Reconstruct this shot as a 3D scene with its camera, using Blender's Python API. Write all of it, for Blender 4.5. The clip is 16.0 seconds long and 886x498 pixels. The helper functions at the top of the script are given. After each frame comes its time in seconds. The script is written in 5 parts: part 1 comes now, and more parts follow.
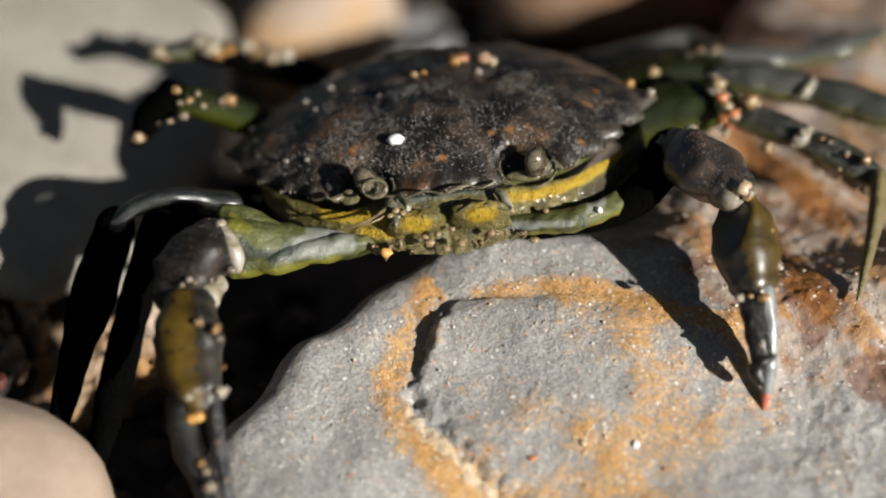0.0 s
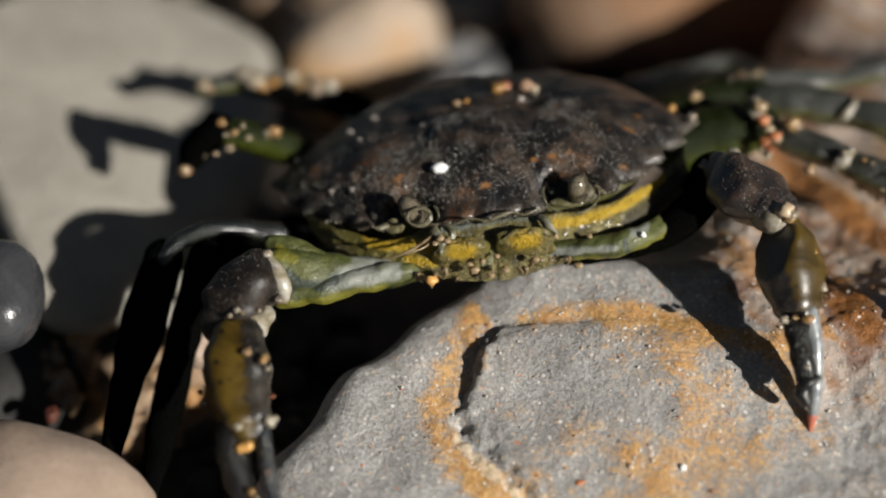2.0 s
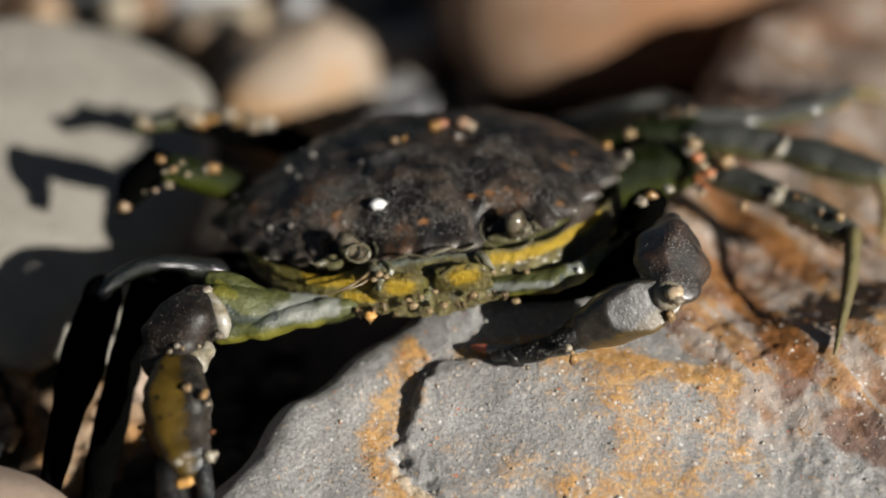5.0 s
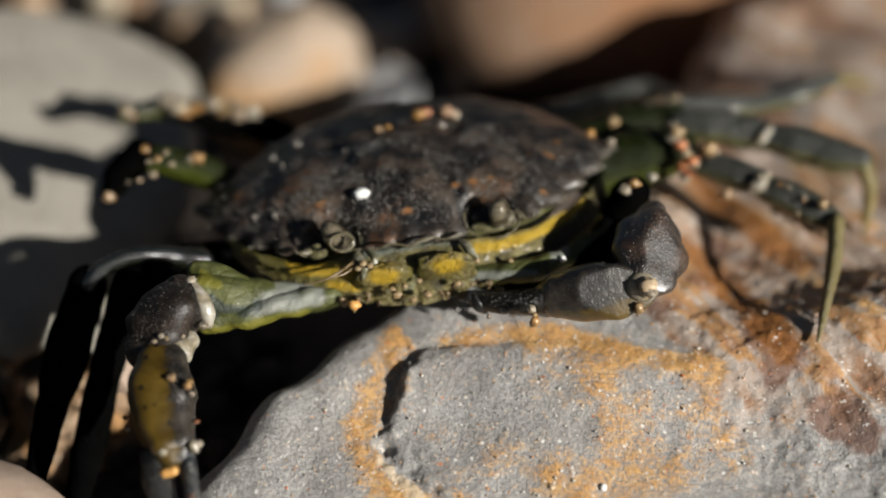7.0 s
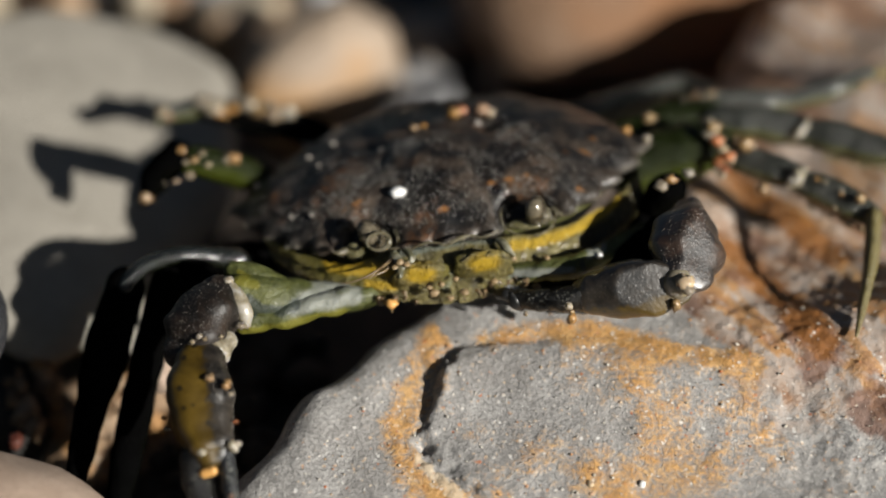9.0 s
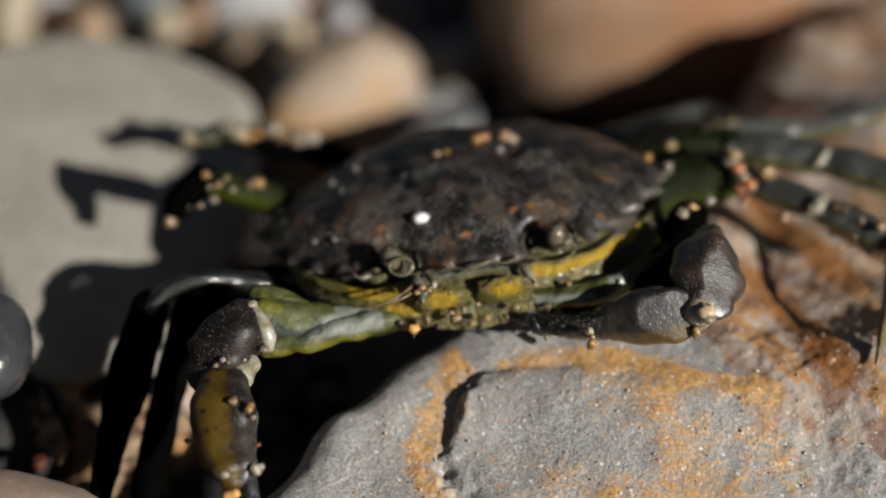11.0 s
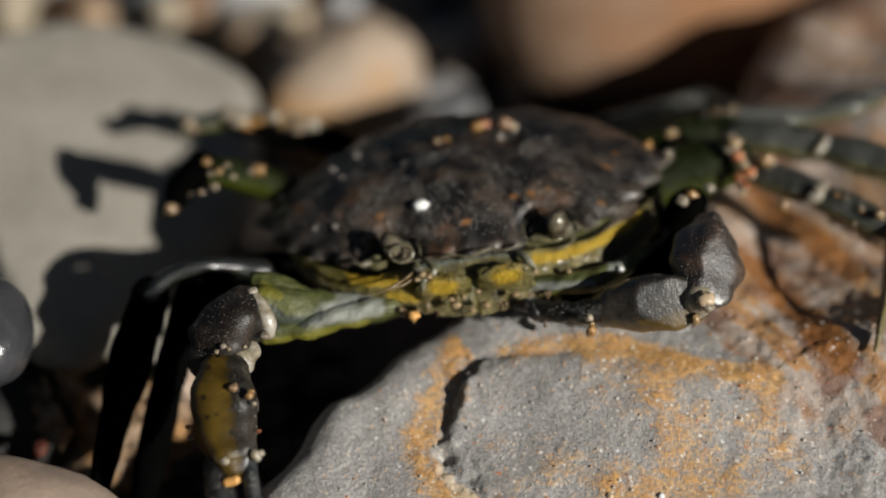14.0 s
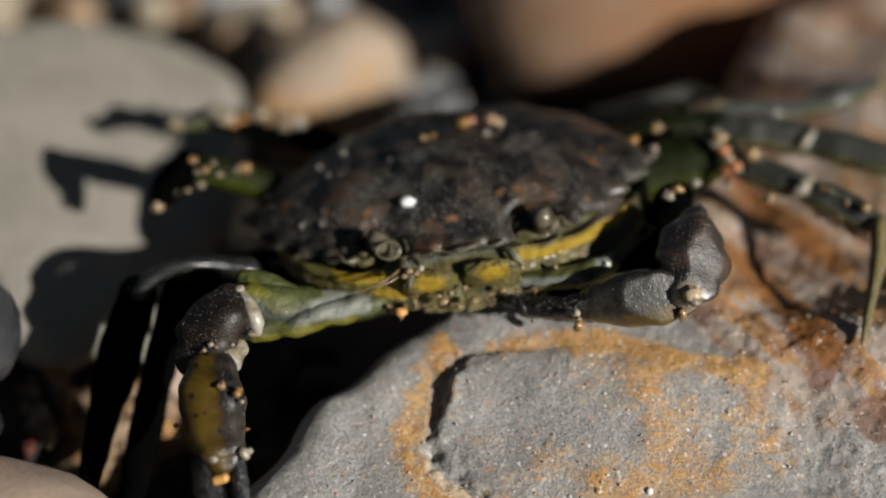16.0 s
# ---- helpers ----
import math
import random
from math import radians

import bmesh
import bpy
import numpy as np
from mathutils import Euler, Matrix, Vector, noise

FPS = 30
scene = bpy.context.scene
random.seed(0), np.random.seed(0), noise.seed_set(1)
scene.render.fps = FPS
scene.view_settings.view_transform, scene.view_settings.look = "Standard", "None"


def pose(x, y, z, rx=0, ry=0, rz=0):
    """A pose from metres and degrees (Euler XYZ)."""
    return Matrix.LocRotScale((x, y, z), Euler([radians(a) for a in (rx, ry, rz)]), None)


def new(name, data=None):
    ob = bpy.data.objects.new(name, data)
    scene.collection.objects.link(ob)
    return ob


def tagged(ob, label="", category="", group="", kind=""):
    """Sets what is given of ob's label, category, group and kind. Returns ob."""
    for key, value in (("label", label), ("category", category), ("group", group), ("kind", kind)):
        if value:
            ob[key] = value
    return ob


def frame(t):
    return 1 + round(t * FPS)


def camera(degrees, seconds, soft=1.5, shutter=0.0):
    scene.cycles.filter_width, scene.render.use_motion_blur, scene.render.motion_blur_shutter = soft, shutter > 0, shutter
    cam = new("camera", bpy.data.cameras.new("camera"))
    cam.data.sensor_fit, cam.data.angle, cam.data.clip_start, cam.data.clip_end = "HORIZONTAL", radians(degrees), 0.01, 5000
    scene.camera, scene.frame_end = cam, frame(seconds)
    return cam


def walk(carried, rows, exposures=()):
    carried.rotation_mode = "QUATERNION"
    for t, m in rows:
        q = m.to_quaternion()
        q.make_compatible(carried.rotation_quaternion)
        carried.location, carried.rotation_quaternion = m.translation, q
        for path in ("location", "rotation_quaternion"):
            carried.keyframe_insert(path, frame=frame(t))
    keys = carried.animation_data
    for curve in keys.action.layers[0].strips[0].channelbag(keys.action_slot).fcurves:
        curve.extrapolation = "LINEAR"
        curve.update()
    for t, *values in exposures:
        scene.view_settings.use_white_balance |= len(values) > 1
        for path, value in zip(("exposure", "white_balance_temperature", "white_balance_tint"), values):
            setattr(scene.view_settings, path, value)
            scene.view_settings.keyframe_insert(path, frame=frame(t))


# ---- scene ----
cam = camera(22, 16.0, soft=2.0)
cam.data.dof.use_dof = True
cam.data.dof.focus_distance = 0.3035
cam.data.dof.aperture_fstop = 5.6
PATH = [
    (0.0, pose(0.00000, -0.25287, 0.21206, 55.000, -0.000, 0.000)),
    (0.5, pose(-0.00078, -0.25324, 0.21156, 55.728, -0.076, -0.112)),
    (1.0, pose(0.00004, -0.25407, 0.21329, 56.412, 0.722, 0.199)),
    (1.5, pose(0.00002, -0.25516, 0.21293, 56.168, 1.111, 0.470)),
    (2.0, pose(0.00078, -0.25465, 0.21350, 55.660, 1.489, 0.518)),
    (2.5, pose(0.00039, -0.25546, 0.21344, 55.603, 1.364, 0.435)),
    (3.0, pose(0.00092, -0.25428, 0.21485, 55.613, 1.441, 0.250)),
    (3.5, pose(-0.00148, -0.25591, 0.21377, 55.699, 0.754, -0.031)),
    (4.0, pose(-0.00080, -0.25581, 0.21419, 55.156, 0.691, -0.422)),
    (4.5, pose(-0.00167, -0.25546, 0.21520, 55.609, 0.552, -0.814)),
    (5.0, pose(-0.00078, -0.25685, 0.21497, 56.512, 0.492, -1.036)),
    (5.2, pose(-0.00089, -0.25677, 0.21574, 56.325, 0.485, -1.201)),
    (7.5, pose(0.00104, -0.25685, 0.21603, 56.054, 0.704, -1.213)),
    (8.0, pose(0.00045, -0.25712, 0.21550, 56.486, 0.903, -0.869)),
    (8.5, pose(0.00077, -0.25743, 0.21588, 56.212, 1.166, -0.559)),
    (9.0, pose(0.00112, -0.25681, 0.21621, 55.993, 1.601, -0.742)),
    (9.2, pose(0.00066, -0.25659, 0.21438, 56.282, 1.048, -0.492)),
    (11.5, pose(0.00036, -0.25875, 0.21774, 56.658, 1.698, -0.086)),
    (12.0, pose(0.00036, -0.25853, 0.21745, 56.576, 1.718, 0.087)),
    (12.5, pose(0.00032, -0.25895, 0.21750, 56.839, 1.688, -0.040)),
    (13.0, pose(-0.00017, -0.25885, 0.21827, 57.181, 1.582, -0.214)),
    (13.5, pose(0.00057, -0.25887, 0.21800, 56.447, 1.486, -0.276)),
    (14.0, pose(0.00062, -0.25892, 0.21782, 56.299, 1.493, -0.108)),
    (14.5, pose(0.00067, -0.25897, 0.21780, 56.542, 1.240, -0.661)),
    (15.0, pose(0.00038, -0.25902, 0.21796, 56.480, 1.939, -0.840)),
    (15.5, pose(0.00071, -0.25907, 0.21814, 56.177, 1.809, -0.693)),
    (16.0, pose(0.00067, -0.25896, 0.21821, 56.141, 1.673, -0.620)),
]
walk(cam, PATH, exposures=[(0.0, 0.6), (0.5, 0.47), (2.0, 0.32), (3.5, 0.27), (5.0, 0.40), (8.5, 0.40), (11.5, 0.15), (13.0, 0.09), (16.0, 0.09)])

# ---- light: one low sun from the right and slightly in front, clear sky ----
SUN_WAY = Vector((-0.71, 0.62, -0.34)).normalized()
world = bpy.data.worlds.new("sky")
scene.world = world
world.use_nodes = True
wn = world.node_tree.nodes
sky = wn.new("ShaderNodeTexSky")
sky.sky_type = "NISHITA"
sky.sun_disc = False
sky.sun_elevation = math.asin(-SUN_WAY.z)
sky.sun_rotation = math.atan2(-SUN_WAY.x, -SUN_WAY.y)
world.node_tree.links.new(sky.outputs[0], wn["Background"].inputs[0])
wn["Background"].inputs[1].default_value = 0.016
sun_data = bpy.data.lights.new("sun", "SUN")
sun_data.energy = 5.0
sun_data.angle = radians(0.53)
sun_data.color = (1.0, 0.965, 0.895)
sun = new("sun", sun_data)
sun.matrix_world = Matrix.Translation((0.5, -0.2, 0.6)) @ SUN_WAY.to_track_quat("-Z", "Y").to_matrix().to_4x4()

MM = 0.001


# ---- materials ----
class Mat:
    """A small wrapper round a node material: nodes by type, values or sockets as inputs."""

    def __init__(self, name):
        self.m = bpy.data.materials.new(name)
        self.m.use_nodes = True
        self.t = self.m.node_tree
        self.b = self.t.nodes["Principled BSDF"]
        self.co = self.t.nodes.new("ShaderNodeTexCoord").outputs["Object"]

    def put(self, socket, v):
        if isinstance(v, bpy.types.NodeSocket):
            self.t.links.new(v, socket)
        elif v is not None:
            if socket.type == "RGBA" and len(v) == 3:
                v = (*v, 1)
            socket.default_value = v

    def noise(self, size_mm, detail=4, rough=0.6, distort=0.0, offset=None):
        n = self.t.nodes.new("ShaderNodeTexNoise")
        co = self.co
        if offset:
            mp = self.t.nodes.new("ShaderNodeMapping")
            self.put(mp.inputs["Vector"], self.co)
            mp.inputs["Location"].default_value = offset
            co = mp.outputs[0]
        self.put(n.inputs["Vector"], co)
        self.put(n.inputs["Scale"], 1000.0 / size_mm)
        self.put(n.inputs["Detail"], float(detail))
        self.put(n.inputs["Roughness"], rough)
        self.put(n.inputs["Distortion"], distort)
        return n.outputs["Fac"]

    def cells(self, size_mm, feature="F1", rand=1.0):
        n = self.t.nodes.new("ShaderNodeTexVoronoi")
        n.feature = feature
        self.put(n.inputs["Vector"], self.co)
        self.put(n.inputs["Scale"], 1000.0 / size_mm)
        self.put(n.inputs["Randomness"], rand)
        return n.outputs["Distance"], n.outputs["Color"] if feature == "F1" else None

    def ramp(self, fac, *stops):
        n = self.t.nodes.new("ShaderNodeValToRGB")
        e = n.color_ramp.elements
        while len(e) < len(stops):
            e.new(0.5)
        for i, (p, c) in enumerate(stops):
            e[i].position = p
            e[i].color = (*c, 1) if len(c) == 3 else c
        self.put(n.inputs[0], fac)
        return n.outputs[0]

    def step(self, fac, a, b, lo=0.0, hi=1.0):
        n = self.t.nodes.new("ShaderNodeMapRange")
        n.interpolation_type = "SMOOTHSTEP"
        for i, v in enumerate((fac, a, b, lo, hi)):
            self.put(n.inputs[i], v)
        return n.outputs[0]

    def mix(self, fac, a, b, how="MIX"):
        n = self.t.nodes.new("ShaderNodeMix")
        n.data_type, n.blend_type = "RGBA", how
        self.put(n.inputs[0], fac)
        self.put(n.inputs[6], a)
        self.put(n.inputs[7], b)
        return n.outputs[2]

    def calc(self, how, a, b=None):
        n = self.t.nodes.new("ShaderNodeMath")
        n.operation = how
        self.put(n.inputs[0], a)
        self.put(n.inputs[1], b)
        return n.outputs[0]

    def attr(self, name):
        n = self.t.nodes.new("ShaderNodeAttribute")
        n.attribute_name = name
        return n.outputs["Fac"]

    def random(self):
        return self.t.nodes.new("ShaderNodeObjectInfo").outputs["Random"]

    def island(self):
        return self.t.nodes.new("ShaderNodeNewGeometry").outputs["Random Per Island"]

    def bump(self, height, mm, strength=1.0, under=None):
        n = self.t.nodes.new("ShaderNodeBump")
        self.put(n.inputs["Strength"], strength)
        self.put(n.inputs["Distance"], mm * MM)
        self.put(n.inputs["Height"], height)
        if under is not None:
            self.put(n.inputs["Normal"], under)
        return n.outputs[0]

    def done(self, color, rough, normal=None, coat=0.0, sss=0.0, sss_mm=1.0, spec=0.5, coat_rough=0.12):
        b = self.b
        self.put(b.inputs["Base Color"], color)
        self.put(b.inputs["Roughness"], rough)
        self.put(b.inputs["Specular IOR Level"], spec)
        if normal is not None:
            self.put(b.inputs["Normal"], normal)
        if coat:
            self.put(b.inputs["Coat Weight"], coat)
            b.inputs["Coat Roughness"].default_value = coat_rough
        if sss:
            b.inputs["Subsurface Weight"].default_value = sss
            b.inputs["Subsurface Scale"].default_value = sss_mm * MM
            b.inputs["Subsurface Radius"].default_value = (1.0, 0.8, 0.4)
        return self.m


def rock_material():
    k = Mat("grey_sandstone")
    grain = k.noise(0.55, 3, 0.7)
    blotch = k.noise(9, 5, 0.6)
    grey = k.ramp(grain, (0.28, (0.21, 0.206, 0.20)), (0.5, (0.35, 0.339, 0.325)), (0.72, (0.52, 0.505, 0.485)))
    tiny = k.noise(0.26, 2, 0.6, 0, (2, 3, 1))
    grey = k.mix(k.step(tiny, 0.56, 0.70, 0, 0.5), grey, (0.12, 0.11, 0.105))
    grey = k.mix(k.step(tiny, 0.42, 0.30, 0, 0.5), grey, (0.66, 0.64, 0.61))
    grey = k.mix(k.step(blotch, 0.35, 0.7), grey, k.mix(0.5, grey, (0.20, 0.185, 0.17)))
    fine = k.noise(1.3, 5, 0.75)
    # iron stain, broken up at its edges
    st = k.calc("ADD", k.attr("stain"), k.calc("MULTIPLY", k.calc("SUBTRACT", fine, 0.5), 1.5))
    st = k.calc("ADD", st, k.calc("MULTIPLY", k.calc("SUBTRACT", grain, 0.5), 1.1))
    st = k.step(k.calc("ADD", st, k.calc("MULTIPLY", k.calc("SUBTRACT", k.noise(5, 4, 0.65, 0.8, (2, 6, 4)), 0.5), 1.0)), 0.32, 1.05)
    orange = k.ramp(k.noise(2.2, 5, 0.7), (0.25, (0.44, 0.195, 0.04)), (0.5, (0.70, 0.355, 0.08)), (0.75, (0.76, 0.48, 0.19)))
    orange = k.mix(k.step(grain, 0.3, 0.75), k.mix(0.35, orange, (0.1, 0.05, 0.02)), orange)
    col = k.mix(k.calc("MULTIPLY", st, 0.84), grey, orange)
    # reddish-brown crust on the rougher part
    cr = k.calc("ADD", k.attr("crust"), k.calc("MULTIPLY", k.calc("SUBTRACT", k.noise(4, 5, 0.7, 0.6), 0.5), 1.6))
    cr = k.step(cr, 0.3, 0.8)
    bd = k.calc("ADD", k.attr("band"), k.calc("MULTIPLY", k.calc("SUBTRACT", k.noise(3, 5, 0.7, 0.5, (0.3, 0.1, 0)), 0.5), 0.5))
    brown = k.ramp(bd, (0.15, (0.12, 0.052, 0.028)), (0.32, (0.30, 0.155, 0.075)), (0.45, (0.41, 0.315, 0.25)),
                   (0.56, (0.43, 0.355, 0.305)), (0.66, (0.47, 0.245, 0.085)), (0.78, (0.33, 0.16, 0.07)), (0.9, (0.48, 0.42, 0.38)))
    col = k.mix(k.calc("MULTIPLY", cr, 0.9), col, brown)
    wn = k.step(k.calc("ADD", k.attr("wine"), k.calc("MULTIPLY", k.calc("SUBTRACT", k.noise(2.5, 5, 0.7, 0, (7, 7, 1)), 0.5), 1.6)), 0.3, 0.9)
    col = k.mix(k.calc("MULTIPLY", wn, 0.75), col, k.mix(k.noise(1.8, 5, 0.7, 0.5, (3, 3, 8)), (0.07, 0.032, 0.024), (0.30, 0.145, 0.085)))
    ru = k.step(k.calc("ADD", k.attr("rust"), k.calc("MULTIPLY", k.calc("SUBTRACT", k.noise(2.0, 5, 0.75, 0.4, (4, 9, 2)), 0.5), 1.5)), 0.18, 0.65)
    col = k.mix(k.calc("MULTIPLY", ru, 0.92), col, k.mix(k.noise(1.5, 5, 0.75, 0.5, (6, 1, 8)), (0.075, 0.025, 0.008), (0.42, 0.165, 0.03)))
    cm = k.step(k.calc("ADD", k.attr("cream"), k.calc("MULTIPLY", k.calc("SUBTRACT", fine, 0.5), 1.2)), 0.4, 0.8)
    col = k.mix(k.calc("MULTIPLY", cm, 0.8), col, k.mix(grain, (0.50, 0.38, 0.24), (0.74, 0.62, 0.46)))
    # pale and rusty sand grains
    d, c = k.cells(0.9)
    sp = k.calc("MULTIPLY", k.step(d, 0.36, 0.24), k.step(k.noise(1.1, 2, 0.5, 0, (5, 5, 5)), 0.53, 0.58))
    col = k.mix(k.calc("MULTIPLY", sp, 0.8), col, k.ramp(k.noise(1.7, 1, 0.5, 0, (9, 2, 1)), (0.4, (0.75, 0.73, 0.70)), (0.56, (0.6, 0.45, 0.3)), (0.66, (0.5, 0.16, 0.06))))
    n1 = k.bump(grain, 0.16, 1.0)
    n2 = k.bump(fine, 0.32, 0.8, n1)
    return k.done(col, k.step(grain, 0.2, 0.8, 0.42, 0.7), n2)


def stone_material(name, dark, mid, light, tint=None, rough=0.6, relief=0.25, size=9.0):
    k = Mat(name)
    big = k.noise(size, 5, 0.6, 0.5)
    col = k.ramp(big, (0.25, dark), (0.5, mid), (0.78, light))
    if tint:
        col = k.mix(k.step(k.noise(size * 2.6, 2, 0.5, 0, (3, 1, 7)), 0.48, 0.62), col, tint)
    grain = k.noise(0.7, 4, 0.7)
    col = k.mix(k.step(grain, 0.3, 0.75, 0.0, 0.35), col, k.mix(1.0, col, (0.55, 0.52, 0.5), "MULTIPLY"))
    return k.done(col, k.step(grain, 0.2, 0.8, rough - 0.1, rough + 0.1), k.bump(grain, relief, 0.8, k.bump(big, 0.8, 0.5)))


def shell_material(name="dark_crab_shell", spots=1.0, wet=False):
    k = Mat(name)
    big = k.noise(8, 5, 0.68, 1.2)
    col = k.ramp(big, (0.32, (0.003, 0.0035, 0.005)), (0.47, (0.012, 0.0100, 0.0085)), (0.59, (0.042, 0.031, 0.023)), (0.78, (0.095, 0.069, 0.050)))
    rust = k.calc("MULTIPLY", k.step(k.noise(9, 3, 0.6, 0.4, (2, 8, 1)), 0.54, 0.68), k.step(k.noise(1.6, 4, 0.7), 0.42, 0.66))
    col = k.mix(k.calc("MULTIPLY", rust, 0.5), col, (0.17, 0.07, 0.022))
    if spots:
        own = k.step(k.calc("ADD", k.attr("rust"), k.calc("MULTIPLY", k.calc("SUBTRACT", k.noise(1.1, 5, 0.75), 0.5), 1.3)), 0.35, 0.9)
        col = k.mix(k.calc("MULTIPLY", own, 0.75), col, (0.30, 0.125, 0.026))
        col = k.mix(k.calc("MULTIPLY", k.attr("tip"), 0.10), col, (0.25, 0.22, 0.17))
    if not spots:
        col = k.mix(1.0, col, (0.36, 0.28, 0.22), "MULTIPLY")
    d, c = k.cells(0.42)
    pim = k.calc("MULTIPLY", k.step(d, 0.5, 0.12), k.step(k.noise(6, 3, 0.6, 0, (1, 1, 4)), 0.38, 0.58))
    col = k.mix(k.calc("MULTIPLY", pim, 0.25 if spots else 0.14), col, (0.20, 0.17, 0.145))
    nn = k.bump(pim, 0.16 if spots else 0.07, 1.0, k.bump(k.noise(2.2, 5, 0.65), 0.5 if spots else 0.3, 0.8))
    gloss = k.step(k.noise(2.5, 4), 0.3, 0.7, 0.26 if spots else 0.46, 0.46 if spots else 0.58)
    if spots:
        gloss = k.calc("ADD", gloss, k.calc("MULTIPLY", k.attr("tip"), 0.3))
    if wet:
        # wet copy: base colour lightened to paint in part of the broad sheen
        return k.done(k.mix(1.0, col, (2.4, 2.2, 2.1), "MULTIPLY"), 0.45, nn, coat=1.0, spec=0.7, coat_rough=0.38)
    return k.done(col, gloss, nn, coat=0.18 if spots else 0.0, spec=0.5)


def leg_material(name, back, belly, rough=0.34, split=0.0, coat=0.15, spec=0.5, pimples=0.35):
    """Dark above, paler and greener below."""
    k = Mat(name)
    big = k.noise(4, 4, 0.65, 0.4)
    up = k.t.nodes.new("ShaderNodeSeparateXYZ")
    k.put(up.inputs[0], k.t.nodes.new("ShaderNodeNewGeometry").outputs["Normal"])
    side = k.step(k.calc("ADD", up.outputs[2], k.calc("MULTIPLY", k.calc("SUBTRACT", big, 0.5), 1.0)), -0.35 + split, 0.35 + split)
    lo = k.mix(big, tuple(v * 0.55 for v in belly), tuple(min(1, v * 1.5) for v in belly))
    hi = k.mix(big, tuple(v * 0.5 for v in back), tuple(v * 1.6 for v in back))
    col = k.mix(side, lo, hi)
    d, c = k.cells(0.6)
    pim = k.calc("MULTIPLY", k.step(d, 0.45, 0.1), k.step(k.noise(5, 2, 0.5, 0, (4, 2, 2)), 0.42, 0.58))
    # pale dots: pimples, with speckled highlights painted into their colour
    col = k.mix(k.calc("MULTIPLY", pim, pimples), col, (0.22, 0.215, 0.18))
    return k.done(col, rough, k.bump(pim, 0.14, 1.0, k.bump(k.noise(1.4, 5, 0.75), 0.6, 0.9)), coat=coat, spec=spec)


def hand_material(name="olive_hand", wet=False):
    """Olive-yellow with dark spots on one side, dark and pimpled on the other."""
    k = Mat(name)
    fine = k.noise(1.2, 4, 0.7)
    col = k.ramp(k.noise(5, 4, 0.6, 0.4), (0.3, (0.022, 0.013, 0.002)), (0.5, (0.058, 0.035, 0.004)), (0.72, (0.105, 0.065, 0.009)))
    d, c = k.cells(2.6)
    col = k.mix(k.calc("MULTIPLY", k.step(d, 0.19, 0.12), 0.9), col, (0.010, 0.008, 0.004))
    dark = k.step(k.calc("ADD", k.attr("dark"), k.calc("MULTIPLY", k.calc("SUBTRACT", fine, 0.5), 1.3)), 0.3, 0.7)
    d2, c = k.cells(0.5)
    pim = k.calc("MULTIPLY", k.step(d2, 0.5, 0.12), dark)
    top = k.mix(k.step(k.noise(3, 4), 0.35, 0.7), (0.008, 0.007, 0.006), (0.030, 0.024, 0.018))
    top = k.mix(k.calc("MULTIPLY", pim, 0.10), top, (0.2, 0.17, 0.14))
    col = k.mix(dark, col, top)
    return k.done(col, k.calc("ADD", 0.27, k.calc("MULTIPLY", fine, 0.18)), k.bump(pim, 0.012 if wet else 0.025, 1.0, k.bump(fine, 0.16 if wet else 0.10, 0.7)), coat=0.7 if wet else 0.04, spec=0.5, coat_rough=0.3)


def face_material():
    """Mottled olive mouth region with yellow, pale and blue-grey zones."""
    k = Mat("mottled_face")
    fine = k.noise(0.9, 5, 0.75)
    col = k.ramp(k.noise(1.8, 5, 0.7, 0.8), (0.28, (0.012, 0.010, 0.004)), (0.45, (0.070, 0.056, 0.012)), (0.6, (0.15, 0.125, 0.036)), (0.76, (0.30, 0.26, 0.15)))

    def zone(name, a, b):
        return k.step(k.calc("ADD", k.attr(name), k.calc("MULTIPLY", k.calc("SUBTRACT", fine, 0.5), 0.7)), a, b)

    col = k.mix(k.calc("MULTIPLY", zone("olive", 0.3, 0.7), 0.8), col, k.mix(fine, (0.05, 0.045, 0.006), (0.16, 0.135, 0.02)))
    # brown flank, darkened further to hold the shade beside the cheek
    col = k.mix(k.calc("MULTIPLY", zone("brown", 0.3, 0.7), 0.9), col, k.mix(fine, (0.010, 0.008, 0.003), (0.05, 0.038, 0.010)))
    col = k.mix(k.calc("MULTIPLY", zone("pale", 0.35, 0.8), 0.75), col, k.mix(k.step(fine, 0.35, 0.65), (0.045, 0.05, 0.018), (0.30, 0.31, 0.20)))
    col = k.mix(k.calc("MULTIPLY", zone("blue", 0.45, 0.9), 0.6), col, k.mix(fine, (0.035, 0.05, 0.05), (0.17, 0.21, 0.20)))
    col = k.mix(k.calc("MULTIPLY", zone("yellow", 0.2, 0.95), 0.95), col, k.mix(fine, (0.24, 0.155, 0.003), (0.50, 0.32, 0.006)))
    # small pimples; their glistening is painted as pale dots
    d, c = k.cells(0.55)
    dots = k.calc("MULTIPLY", k.step(d, 0.4, 0.15), k.step(k.noise(2.2, 3, 0.6, 0, (4, 1, 9)), 0.44, 0.56))
    col = k.mix(k.calc("MULTIPLY", dots, k.calc("SUBTRACT", 0.5, k.calc("MULTIPLY", k.attr("yellow"), 0.45))), col, (0.30, 0.26, 0.17))
    # no real openings: noise blotches paint the shade of small mouth gaps
    gaps = k.step(k.noise(1.3, 4, 0.7, 0.9, (1, 9, 3)), 0.40, 0.30)
    col = k.mix(k.calc("MULTIPLY", gaps, 0.4), col, (0.012, 0.010, 0.006))
